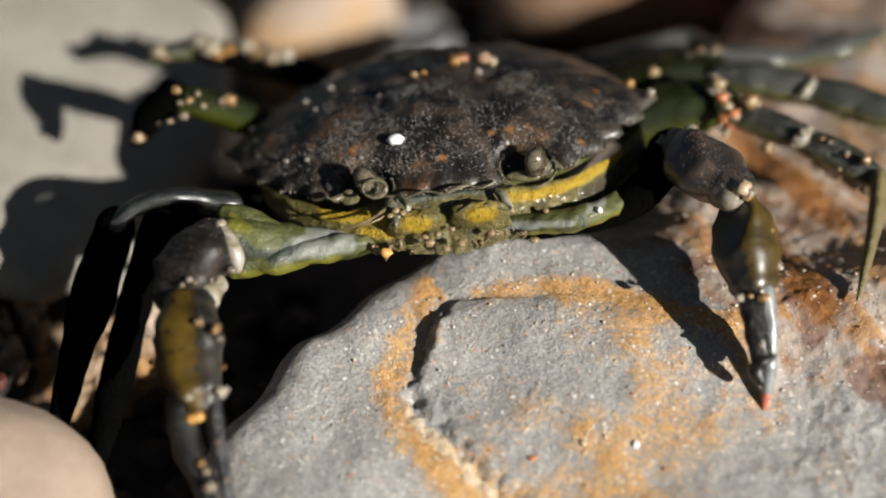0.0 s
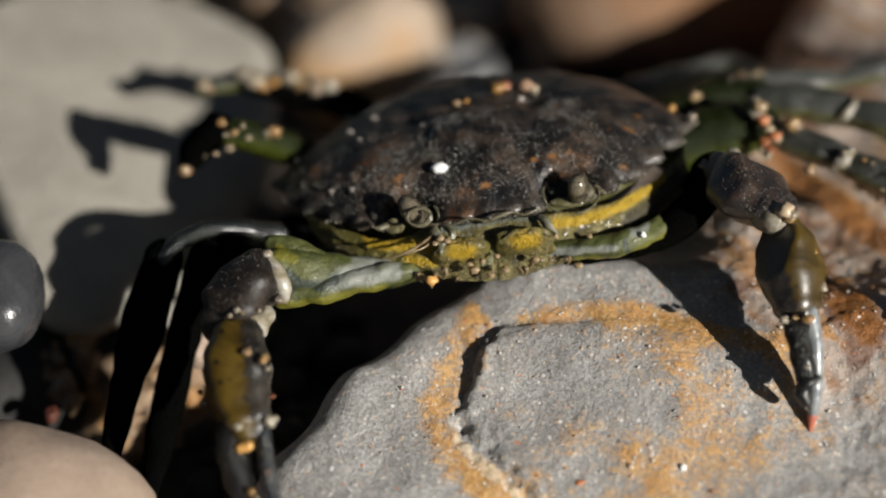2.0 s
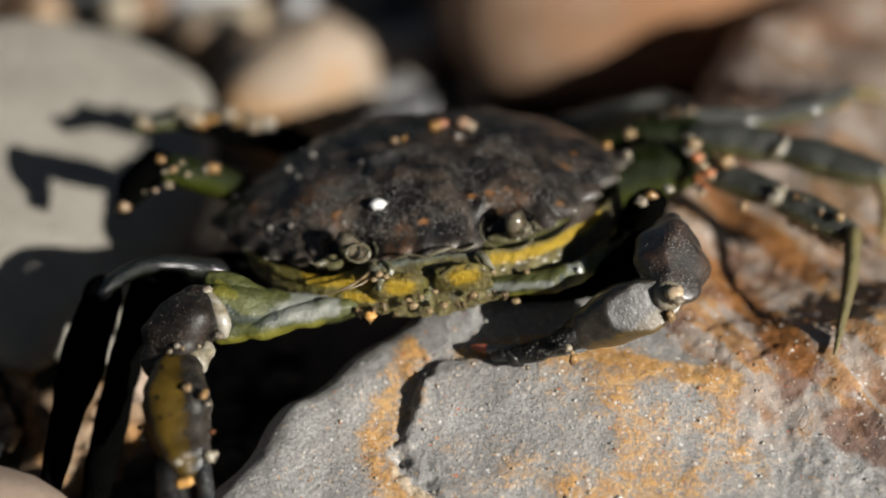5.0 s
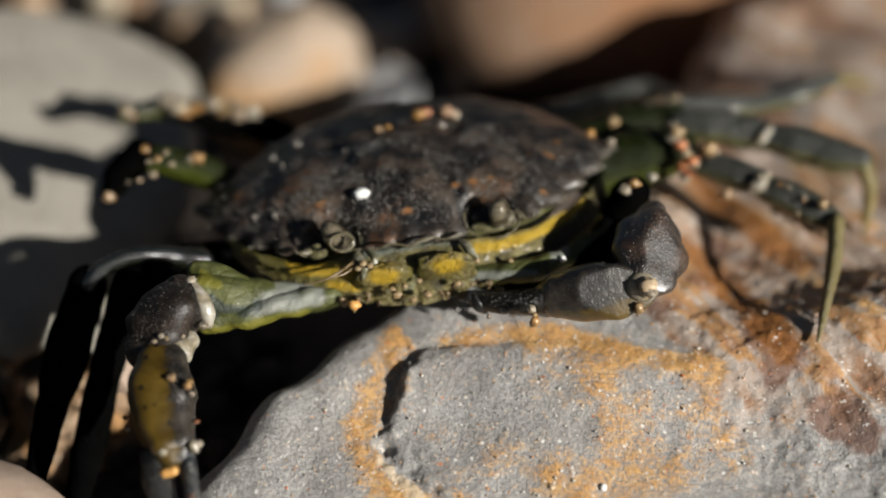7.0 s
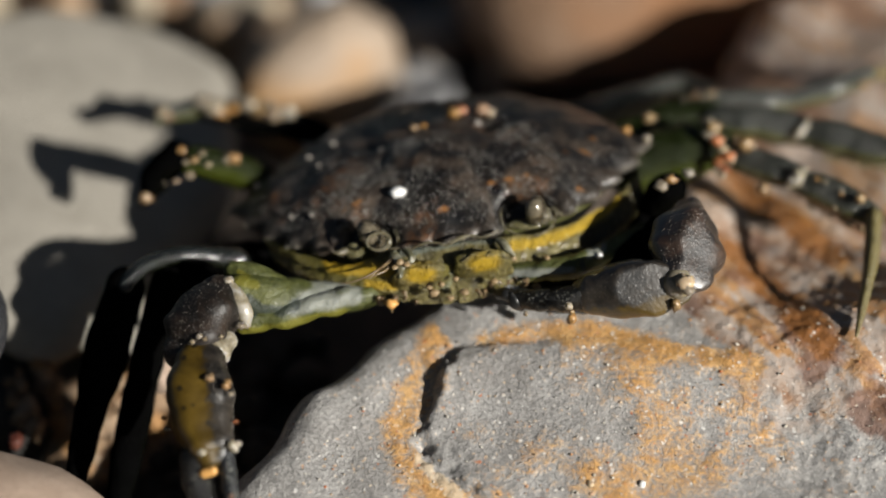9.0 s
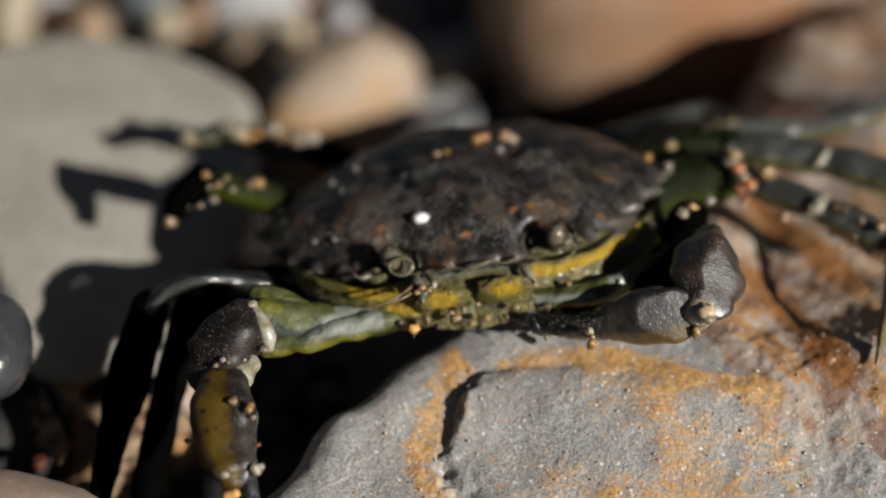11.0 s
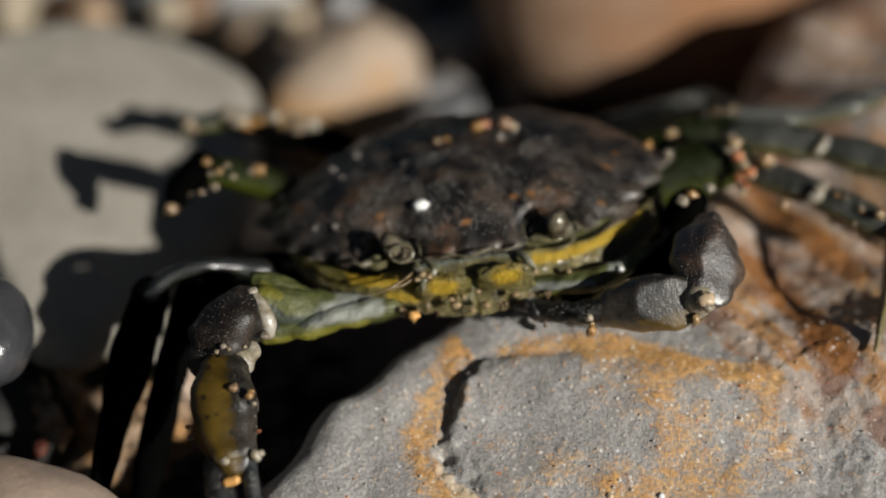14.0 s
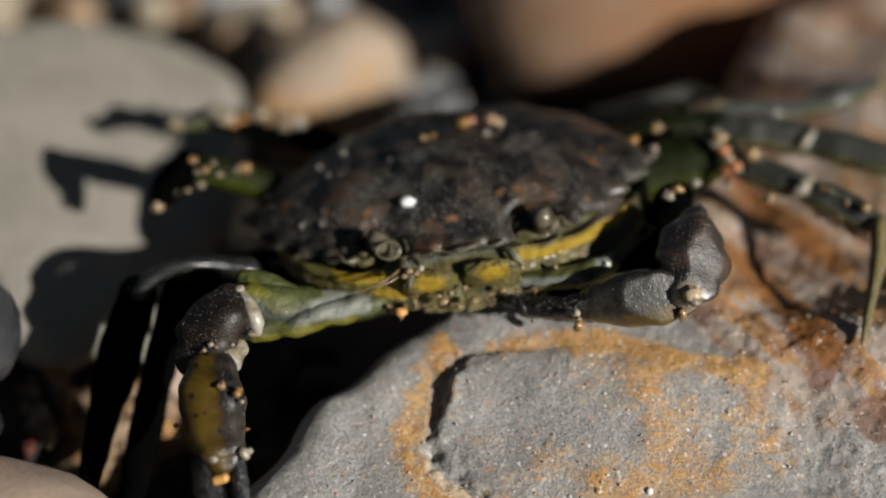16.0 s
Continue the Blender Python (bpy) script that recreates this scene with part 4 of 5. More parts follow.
        if math.hypot(x, y - 18.0) > 0.97 * float(np.interp(ang, BASE_ANGLE[BASE_ORDER], BASE_REACH[BASE_ORDER], period=2 * math.pi)):
            continue
        dens = 0.5 + 0.5 * noise.noise(Vector((x * 0.13, y * 0.3, 1))) - 0.045 * max(0, y - 10) - 0.012 * max(0, -x - 8) - 0.03 * max(0, x - 8) * (y > 14)
        if rnd.random() > dens:
            continue
        r = rnd.choice((0.05, 0.06, 0.07, 0.08, 0.09, 0.10, 0.11, 0.13))
        lump.add(octa * r * 0.8 + on_shell(x, y, 0.03 + noise.noise(Vector((x, y, 0)) * 0.55) * 0.25), of)
        made += 1
    tagged(part("stipple", lump, M_GRANULE, carapace, "fine shell pimples, pale in place of their glints"), kind="stuff")


build_granules()


def build_rim_beads():
    """Pale beads along the toothed front edge of the shell."""
    lump, rnd = Lump(), random.Random(9)
    for a, b in RIM:
        if b > 19:
            continue
        p = dent(TILT @ np.array((a, b, shell_height(a, b, 1.0))) + FRONT) + np.array((0, -0.1, -0.15))
        r = rnd.uniform(0.10, 0.19)
        lump.ball(p + np.array((rnd.uniform(-0.1, 0.1), 0, rnd.uniform(-0.12, 0.12))), (r * 1.3, r, r), 6, 4)
    tagged(part("rim_beading", lump, M_RIMBEAD, carapace, "pale beads along the edge of the shell"), kind="stuff")


build_rim_beads()


def build_underside():
    """The body below the rim: drawn in towards the belly."""
    half = [(0, 0.9), (8, 1.8), (13.5, 2.6), (18, 4.6), (22, 8), (25.0, 12.5), (26.5, 17), (25, 22), (21, 30), (15, 37), (7, 39.0), (0, 39.5)]
    fine = []
    for i in range(len(half) - 1):
        fine += [tuple(np.array(half[i]) * (1 - t / 5) + np.array(half[i + 1]) * t / 5) for t in range(5)]
    fine.append(half[-1])
    ring = fine + [(-a, b) for a, b in reversed(fine[1:-1])]
    n = len(ring)
    levels = ((1.0, -0.2), (0.985, -1.2), (0.95, -2.6), (0.9, -4.2), (0.82, -6.0), (0.72, -7.8), (0.6, -9.2), (0.4, -10.2), (0.15, -10.8))
    v = []
    for k, z in levels:
        for a, b in ring:
            e = shell_height(a, b, 1.0)
            v.append((a * k, 18 + (b - 18) * (1 - (1 - k) * 0.45), e * k + z))
    v.append((0, 18, -11))
    f = [(j * n + (i + 1) % n, j * n + i, (j + 1) * n + i, (j + 1) * n + (i + 1) % n) for j in range(len(levels) - 1) for i in range(n)]
    top = (len(levels) - 1) * n
    f += [(top + (i + 1) % n, top + i, len(v) - 1) for i in range(n)]
    part("underside", Lump().add([TILT @ np.array(p) + FRONT for p in v], f), M_OLIVE, crab, "olive lower body")


build_underside()


def seg(name, pts, radii, mat, parent=None, label="", **kw):
    return part(name, Lump().tube(pts, radii, **kw), mat, parent or crab, label)


def studs(parent, spots, mat=None):
    """Sand grains stuck on a part; each is a part of its own."""
    for at, r in spots:
        lump = Lump()
        v, f = sph(9, 7)
        r *= 0.82
        v = rough_points(v, 0.55, 0.6, r * 31 + at[0]) * np.array((r * 1.1, r * 0.9, r * 0.8))
        part("sand_grain", lump.add(v + np.array(at), f), mat or M_GRAIN, parent)


# face: cheeks, mouthparts, feelers
FACE_TOP = [(-25.7, 10.2, 39.2), (-21.9, 5.9, 39.9), (-17.1, 2.4, 40.1), (-12.5, 1.0, 40.7), (-7.1, 1.1, 42.5), (0.5, 1.3, 43.1), (7.3, 2.1, 43.6), (15.3, 4.0, 43.5), (20.4, 7.4, 43.8), (24.5, 11.2, 44.1), (27.6, 16.3, 44.3)]
FACE_LOW = [(-23.7, 8.0, 36.0), (-20.3, 3.5, 36.6), (-15.6, 0.4, 37.4), (-10.9, -1.9, 37.5), (-6.3, -3.5, 37.0), (0.5, -4.1, 36.8), (6.5, -3.1, 37.6), (13.4, -0.2, 38.2), (20.4, 3.9, 38.8), (25.3, 8.2, 39.8), (28.3, 14.3, 41.4)]
PAINT = {
    "yellow": (([(9.1, 0.4, 42.6), (12.6, 1.0, 42.5), (16.4, 2.4, 42.7), (20.4, 5.7, 43.1), (24.0, 9.8, 43.7)], 0.75), ([(-16.2, -0.1, 40.1), (-11.6, -1.2, 40.3), (-7.1, -1.7, 40.5)], 0.95), ([(-10.9, -2.1, 38.9), (-7.1, -3.4, 38.9)], 0.6)),
    "olive": (([(-24.3, 6.7, 39.4), (-18.6, 1.6, 39.1), (-13.9, -0.7, 39.3), (-9.4, -2.0, 39.1)], 1.3),),
    "brown": (([(19.5, 4.3, 40.8), (22.4, 6.6, 41.0), (26.0, 10.0, 42.3), (28.0, 15.2, 42.7)], 1.4),),
    "pale": (([(8.8, -2.3, 39.3), (13.3, -0.6, 39.4), (17.2, 1.6, 39.1), (21.6, 4.4, 39.5)], 0.7), ([(-0.3, -3.4, 38.9), (1.2, -2.3, 40.4)], 0.6)),
    "blue": (([(-6.0, 0.3, 42.4), (-1.8, -0.6, 42.9), (3.5, -0.2, 43.5), (6.5, 1.0, 43.4)], 0.6),),
}


PLATE_PAINT = {"yellow": (([(-4.2, -3.6, 41.3), (-2.7, -3.6, 41.4)], 1.6), ([(4.3, -3.0, 42.3), (6.0, -2.8, 42.5)], 1.55)), "olive": (([(0.5, -4.9, 38.5), (0.8, -1.4, 43.4)], 1.4),)}


def line_gap(x, z, line):
    best = 1e9
    for a, b in zip(line[:-1], line[1:]):
        ex, ez = b[0] - a[0], b[2] - a[2]
        t = min(max(((x - a[0]) * ex + (z - a[2]) * ez) / (ex * ex + ez * ez), 0), 1)
        best = min(best, math.hypot(x - a[0] - t * ex, z - a[2] - t * ez))
    return best


def painted(ob, zones, origin=None):
    """Stores how far each point belongs to each coloured zone."""
    o = np.array(origin if origin is not None else CRAB)
    for name, lines in zones.items():
        vals = []
        for q in ob.data.vertices:
            x, z = q.co.x / MM + o[0], q.co.z / MM + o[2]
            vals.append(max(math.exp(-(line_gap(x, z, line) / w) ** 2) for line, w in lines))
        ob.data.attributes.new(name, "FLOAT", "POINT").data.foreach_set("value", vals)
    return ob


def curve_at(pts, u):
    f = u * (len(pts) - 1)
    i = min(int(f), len(pts) - 2)
    t = f - i
    a, b, c, d = (np.array(pts[min(max(j, 0), len(pts) - 1)]) for j in (i - 1, i, i + 1, i + 2))
    return 0.5 * (2 * b + (c - a) * t + (2 * a - 5 * b + 4 * c - d) * t * t + (3 * b - a - 3 * c + d) * t ** 3)


def build_face():
    """The front below the rim, one sheet with folds and bulges."""
    n, m = 240, 40
    v = []
    mid = np.array((0.7, -2.1, 40.7))
    for j in range(m + 1):
        w = j / m
        for i in range(n + 1):
            u = i / n
            p = curve_at(FACE_TOP, u) * (1 - w) + curve_at(FACE_LOW, u) * w
            q = Vector(p)
            off = 0.9 * math.sin(math.pi * min(w * 1.1, 1)) * math.sin(math.pi * u) ** 0.5
            off += 0.45 * noise.noise(q * 0.5) + 0.28 * noise.noise(q * 1.2) + 0.12 * noise.noise(q * 2.8)
            # folds that run along the rim
            off += 0.30 * math.sin(w * 11 + 2 * noise.noise(q * 0.2))
            # groove between the two mouth plates
            off -= 0.7 * math.exp(-((p[0] - mid[0] + 0.12 * (p[2] - mid[2])) / 0.45) ** 2) * ease(np.float64(w), 0.3, 0.5)
            v.append(p + np.array((0, -off * 0.85, -off * 0.2)))
    f = [(j * (n + 1) + i, j * (n + 1) + i + 1, (j + 1) * (n + 1) + i + 1, (j + 1) * (n + 1) + i) for j in range(m) for i in range(n)]
    ob = part("face", Lump().add(v, f), M_FACEPAINT, crab, "mottled olive mouth region with yellow cheeks")
    mod = ob.modifiers.new("thick", "SOLIDIFY")
    mod.thickness = 0.0008
    mod.offset = 1
    return painted(ob, PAINT)


build_face()
for at, tilt in (((-3.5, -2.1, 40.0), -8), ((5.0, -1.4, 41.0), -6)):
    v, f = sph(40, 26)
    v = np.sign(v) * np.abs(v) ** 0.75
    v = rough_points(v, 0.16, 0.35, at[0]) * np.array((3.9, 1.1, 2.9))
    v = v @ np.array(Euler((radians(14), radians(tilt), 0)).to_matrix()).T
    painted(part("mouthpart", Lump().add(v + np.array(at), f), M_FACEPAINT, crab, "mouth plate with an egg-yellow patch"), PLATE_PAINT)
seg("front_edge", [(-7.9, 0.6, 43.2), (-6.3, 0.2, 43.3), (-4.7, 0.2, 43.3), (-2.9, 0.4, 44.0), (-1.4, 0.4, 44.0), (0.1, 0.3, 43.7), (1.8, 0.7, 44.4), (3.5, 1.1, 44.6), (5.0, 1.1, 44.2), (7.1, 2.1, 44.7)], [0.16, 0.2, 0.16, 0.24, 0.17, 0.2, 0.24, 0.17, 0.2, 0.16], M_RIMSHELL, label="pale edge of the front lobes", wob=0.4)
seg("mouthpart", [(-7.1, -0.6, 42.9), (-6.2, -2.2, 42.3), (-6.3, -3.4, 41.3)], [0.6, 0.7, 0.4], M_FACE, wob=0.6)
seg("mouthpart", [(-5.4, -0.3, 43.4), (-4.7, -1.7, 43.1), (-5.0, -2.5, 42.3)], [0.5, 0.55, 0.3], M_FACE, wob=0.6)
seg("mouthpart", [(7.2, 0.8, 43.8), (8.1, -0.6, 43.6), (9.1, -1.3, 42.9)], [0.55, 0.6, 0.35], M_FACE, wob=0.6)
seg("feeler", [(-6.9, -0.7, 42.7), (-9.2, -4.2, 43.0), (-11.8, -5.7, 42.5), (-14.2, -6.4, 42.4)], [0.26, 0.18, 0.12, 0.05], M_FRINGE, label="thin brown feeler")
seg("feeler", [(-7.1, -1.9, 42.7), (-8.4, -3.5, 42.3), (-10.7, -4.8, 42.1)], [0.22, 0.16, 0.06], M_FRINGE, label="thin brown feeler")
rnd = random.Random(21)
for k in range(30):
    t = (k + rnd.uniform(-0.5, 0.5)) / 29
    top = np.array((-9.3, -3.4, 38.2)) * (1 - t) + np.array((11.0, -1.9, 39.9)) * t
    top = top + np.array((rnd.uniform(-0.4, 0.4), rnd.uniform(-0.9, 0.5), -0.3 - 1.0 * math.sin(math.pi * min(max(t, 0), 1)) + rnd.uniform(-0.5, 0.5)))
    low = top + np.array((rnd.uniform(-0.5, 0.5), rnd.uniform(-0.7, 0.2), -rnd.uniform(0.4, 1.3)))
    seg("bristle", [top, (top + low) / 2 + np.array((rnd.uniform(-0.3, 0.3), 0, 0)), low], [rnd.uniform(0.2, 0.55), rnd.uniform(0.15, 0.4), 0.08], M_FRINGE, n=7, sub=2, wob=0.5)
studs(crab, [((-7.6, -4.5, 37.6), 1.0)], M_ORANGE)
studs(crab, [((-1.8, -5.3, 39.7), 0.8), ((-2.4, -4.8, 40.3), 0.5), ((2.3, -5.3, 39.7), 0.7), ((0.4, -5.3, 38.8), 0.6), ((6.4, -4.1, 40.5), 0.6), ((12.2, -2.6, 38.3), 0.7), ((-6.3, -2.8, 43.2), 0.7), ((-5.4, -3.0, 42.9), 0.6), ((-7.0, -3.2, 42.6), 0.5), ((1.2, -3.8, 40.9), 0.5), ((-0.7, -4.6, 40.6), 0.5), ((9.1, -1.1, 42.1), 0.55), ((13.7, -0.7, 41.8), 0.5)], M_FACEGRAIN)

# eyes in their sockets
def front_at(u, v, lift):
    """A place on the undented front of the shell, u across and v up its slope; below the rim it hangs on from the edge."""
    best = min((on_shell(u, y) for y in np.linspace(1.0, 14.0, 60)), key=lambda q: abs(0.574 * q[1] + 0.819 * q[2] - v))
    miss = v - (0.574 * best[1] + 0.819 * best[2])
    return np.array((u, best[1] + 0.574 * miss - 0.819 * lift, best[2] + 0.819 * miss + 0.574 * lift))


for (u, v, a, b), at, r, turn, floor, floor_r, bow in (
        (EYE_PITS[0], (-10.1, 2.5, 44.1), (1.65, 1.5, 2.65), (-12, -35, 0), (-12.6, 2.6, 41.6), (1.4, 0.7, 1.3), (-70, 30)),
        (EYE_PITS[1], (12.4, 4.0, 46.4), (1.5, 1.4, 2.25), (-8, 8, 0), (11.0, 4.4, 43.9), (2.6, 0.9, 0.7), (-200, 15))):
    c = front_at(u, v, -3.0)
    # a near-black ball in the dent stands for the hollow's shade
    part("socket_shade", Lump().ball(c, (a * 0.95, 1.6, b * 0.95), 24, 16, (-35, 0, 0)), M_SOCKETSHADE, crab, "near-black ball standing for the shade in the eye socket")
    eye = part("eye", Lump().ball(at, r, 28, 20, turn), M_CORNEA, crab, "grey oval eye with a glint")
    part("stalk", Lump().ball(np.array(at) + np.array((0.7, 0.7, -1.2)), (r[0] * 1.05, r[1], r[2] * 0.62), 20, 14, turn), M_EYE, eye, "paler base of the eye")
    part("cornea", Lump().ball(np.array(at) + np.array((-0.25, -0.45, 0.55)), (r[0] * 0.86, r[1] * 0.84, r[2] * 0.7), 24, 16, turn), M_PUPIL, eye, "dark glossy cornea")
    part("socket_floor", Lump().ball(floor, floor_r, 18, 12), M_FLOOR, crab, "pale green floor of the eye socket")
    ring = [front_at(u + a * 1.0 * math.cos(q), v + b * 1.0 * math.sin(q), -0.1) for q in np.linspace(math.radians(bow[0]), math.radians(bow[1]), 22)]
    seg("socket_rim", ring, [0.06] + [0.15 + 0.05 * math.sin(3.1 * i) for i in range(20)] + [0.05], M_RIMSHELL, label="pale rim of the eye socket", n=10, sub=3, wob=0.35)
seg("eyelid", [(-10.3, -0.6, 44.2), (-9.3, -0.8, 43.9), (-8.3, -0.7, 44.1), (-7.7, -0.3, 44.7), (-7.7, 0.2, 45.3), (-8.5, 0.5, 45.8), (-9.5, 0.5, 45.8), (-10.4, 0.3, 45.4), (-10.7, -0.2, 44.8), (-10.3, -0.6, 44.2)], [0.15, 0.2, 0.35, 0.4, 0.3, 0.22, 0.3, 0.25, 0.18, 0.12], M_RIMSHELL, label="pale fold below the eye", n=12, sub=6, wob=0.7)
seg("rim_tooth", [(-13.8, 1.2, 42.6), (-14.5, 0.6, 42.7), (-15.2, 0.3, 43.0)], [0.55, 0.4, 0.1], M_RIMSHELL)
seg("rim_tooth", [(14.8, 5.8, 45.3), (15.7, 4.9, 45.1), (16.3, 4.6, 45.0)], [0.45, 0.35, 0.1], M_RIMSHELL)


# claw on the shaded side
arm_shape = Lump().tube([(-8.6, 1.2, 35.4), (-14.0, -1.0, 36.3), (-19.3, -2.6, 37.5), (-24.4, -3.8, 38.9), (-27.9, -4.4, 39.6)], [(1.3, 1.4), (2.0, 2.1), (2.7, 2.6), (3.2, 3.0), (3.4, 3.2)], n=36, sub=14, ridge=0.05, wob=0.14)
arm_shape.tube([(-29.0, -1.7, 42.0), (-25.8, -2.7, 41.3), (-22.8, -3.0, 39.9), (-19.4, -2.6, 38.2)], [(1.2, 1.5), (1.7, 1.9), (1.6, 1.7), (0.6, 0.7)], n=28, sub=10, wob=0.2)
arm_shape.tube([(-27.8, -6.6, 36.9), (-23.4, -6.0, 37.2), (-19.0, -4.8, 37.4), (-14.6, -3.4, 37.5), (-10.9, -2.2, 37.5), (-9.0, -1.1, 36.9)], [(1.5, 1.6), (1.9, 1.9), (1.8, 1.9), (1.7, 1.8), (1.1, 1.2), (0.7, 0.7)], n=28, sub=10, wob=0.3)
arm = painted(part("claw_arm", arm_shape, M_ARM, crab, "pale green translucent arm with a whitish ridge"), {
    "white": (([(-20.3, -5.8, 38.7), (-18.3, -5.4, 38.9), (-15.3, -4.4, 38.6), (-12.4, -3.4, 38.4)], 1.5),),
    "edge": (([(-27.3, -7.6, 35.8), (-23.5, -7.2, 36.3), (-19.8, -6.7, 36.4), (-14.6, -5.5, 36.2)], 1.5), ([(-28.0, -3.1, 42.6), (-25.5, -3.1, 41.9)], 0.5)),
    "groove": (([(-26.9, -4.1, 40.7), (-25.0, -5.0, 39.4), (-22.0, -5.6, 38.7), (-20.4, -5.3, 38.9)], 0.9), ([(-29.0, -8.0, 38.6), (-26.0, -7.0, 38.6)], 0.7))})
seg("joint_skin", [(-28.8, -6.1, 42.3), (-27.9, -7.5, 41.2), (-27.2, -8.5, 39.7), (-27.0, -9.0, 38.2)], [0.7, 1.15, 1.2, 0.7], M_MEMBRANE, label="white joint skin")
w_left = seg("claw_wrist", [(-30.6, -5.6, 40.6), (-31.9, -9.0, 40.0), (-33.3, -11.8, 38.6), (-34.6, -13.6, 37.2)], [(2.8, 2.8), (4.3, 3.9), (4.6, 4.0), (3.6, 3.0)], M_CLAWTOP, label="dark pimpled wrist", n=36, sub=8, ridge=-0.06, wob=0.16)
seg("joint_skin", [(-29.4, -12.5, 38.0), (-30.9, -14.2, 37.4), (-32.1, -15.4, 36.5)], [1.4, 2.2, 1.8], M_MEMBRANE, label="white joint skin with sand", wob=0.3)
h_left = seg("claw_hand", [(-32.6, -16.0, 36.6), (-32.7, -18.9, 35.0), (-32.3, -22.2, 33.0), (-31.2, -25.8, 31.2), (-30.8, -27.1, 30.3)], [(3.6, 3.4), (4.7, 4.2), (4.4, 4.0), (3.3, 3.1), (2.6, 2.4)], M_HANDBELLY, label="olive-yellow hand with dark spots, dark on its back", n=36, sub=8, ridge=-0.08, wob=0.06)


def dark_side(ob, a, b, lean, sign):
    """Marks the dark back of a hand: the side of its axis from a to b, moved by lean millimetres."""
    vals = []
    for q in ob.data.vertices:
        x, z = q.co.x / MM + CRAB[0], q.co.z / MM + CRAB[2]
        t = (z - a[2]) / (b[2] - a[2])
        vals.append(float(ease(np.float64(sign * (x - (a[0] + (b[0] - a[0]) * t)) - lean), -1.7, 1.7)))
    ob.data.attributes.new("dark", "FLOAT", "POINT").data.foreach_set("value", vals)


dark_side(h_left, (-32.6, -19.2, 39.0), (-30.9, -27.0, 31.3), 0.9, 1)
seg("claw_finger", [(-29.2, -27.2, 31.0), (-28.5, -31.4, 28.5), (-27.5, -35.1, 25.0), (-26.5, -37.7, 21.3), (-26.2, -38.7, 18.9)], [1.15, 1.1, 0.95, 0.65, 0.3], M_FINGER, h_left, "blue-grey ribbed finger", wob=0.2)
seg("claw_finger", [(-33.2, -27.1, 29.5), (-32.5, -30.7, 26.0), (-30.8, -33.9, 23.1), (-28.9, -37.1, 20.3), (-27.7, -38.6, 18.3)], [2.3, 2.0, 1.5, 1.0, 0.4], M_BLACKISH, h_left, "dark finger with grit", wob=0.2)
seg("knuckle", [(-32.5, -27.8, 31.9), (-32.0, -28.3, 32.1)], [0.8, 0.7], M_MEMBRANE, h_left)
seg("knuckle", [(-28.2, -27.9, 32.7), (-27.9, -28.1, 32.3)], [0.7, 0.6], M_MEMBRANE, h_left)
seg("knuckle", [(-31.8, -29.9, 29.8), (-30.7, -30.0, 30.2)], [0.7, 0.65], M_ORANGE, h_left)
studs(h_left, [((-31.0, -21.3, 38.6), 0.75), ((-28.9, -22.3, 38.0), 0.7), ((-28.6, -22.0, 38.4), 0.55), ((-28.3, -22.9, 37.1), 0.4), ((-27.8, -25.0, 34.2), 0.4), ((-37.6, -20.6, 31.7), 0.5), ((-37.3, -21.4, 30.5), 0.45), ((-31.3, -27.8, 32.8), 0.4),
               ((-29.1, -36.7, 24.4), 0.9), ((-29.7, -34.8, 25.3), 0.6), ((-30.4, -33.9, 25.9), 0.7), ((-28.3, -33.2, 28.6), 0.35), ((-27.0, -36.2, 25.1), 0.4), ((-27.5, -27.4, 32.5), 0.6)])
studs(w_left, [((-32.6, -15.4, 41.0), 0.55), ((-29.0, -7.9, 44.7), 0.7), ((-27.5, -11.4, 39.7), 0.8), ((-33.5, -15.8, 40.4), 0.4), ((-31.9, -15.6, 40.7), 0.35), ((-29.8, -14.6, 40.3), 0.35)])

def pimples(ob, count, seed, zone=None):
    """Tiny pale pimples scattered over a limb, where its zone value is high."""
    rnd = random.Random(seed)
    val = [d.value for d in ob.data.attributes[zone].data] if zone else None
    lump, polys, o = Lump(), ob.data.polygons, np.array(CRAB)
    octa = np.array(((1, 0, 0), (0, 1, 0), (-1, 0, 0), (0, -1, 0), (0, 0, 1), (0, 0, -1)), float)
    of = [(0, 1, 4), (1, 2, 4), (2, 3, 4), (3, 0, 4), (1, 0, 5), (2, 1, 5), (3, 2, 5), (0, 3, 5)]
    for _ in range(count):
        q = polys[rnd.randrange(len(polys))]
        if len(q.vertices) != 4 or (val and val[q.vertices[0]] < 0.6):
            continue
        w = np.array([rnd.random() for _ in range(4)])
        w /= w.sum()
        at = sum(np.array(ob.data.vertices[i].co) * k for i, k in zip(q.vertices, w)) / MM + o
        lump.add(octa * rnd.choice((0.05, 0.06, 0.07, 0.09)) + at, of)
    tagged(part("stipple", lump, M_PIMPLE, ob, "fine pale pimples"), kind="stuff")


pimples(w_left, 1300, 41)
pimples(h_left, 1600, 42, "dark")

# walking legs on the shaded side
leg = seg("walking_leg", [(-29.2, 8.7, 36.4), (-34.0, 6.8, 38.9), (-38.4, 5.1, 40.0), (-42.1, 3.4, 39.3), (-44.3, 1.6, 37.5)], [(1.9, 1.6), (1.4, 1.2), (1.3, 1.15), (1.3, 1.15), (1.2, 1.1)], M_WETLEG, label="wet black leg with a bluish glint", n=24, wob=0.15)
seg("lower_joint", [(-44.6, 3.4, 36.4), (-47.4, -3.5, 30.0), (-50.1, -11.2, 22.5), (-52.1, -18.8, 15.1)], [2.8, 3.1, 2.0, 0.9], M_SHADELEG, leg, wob=0.15)
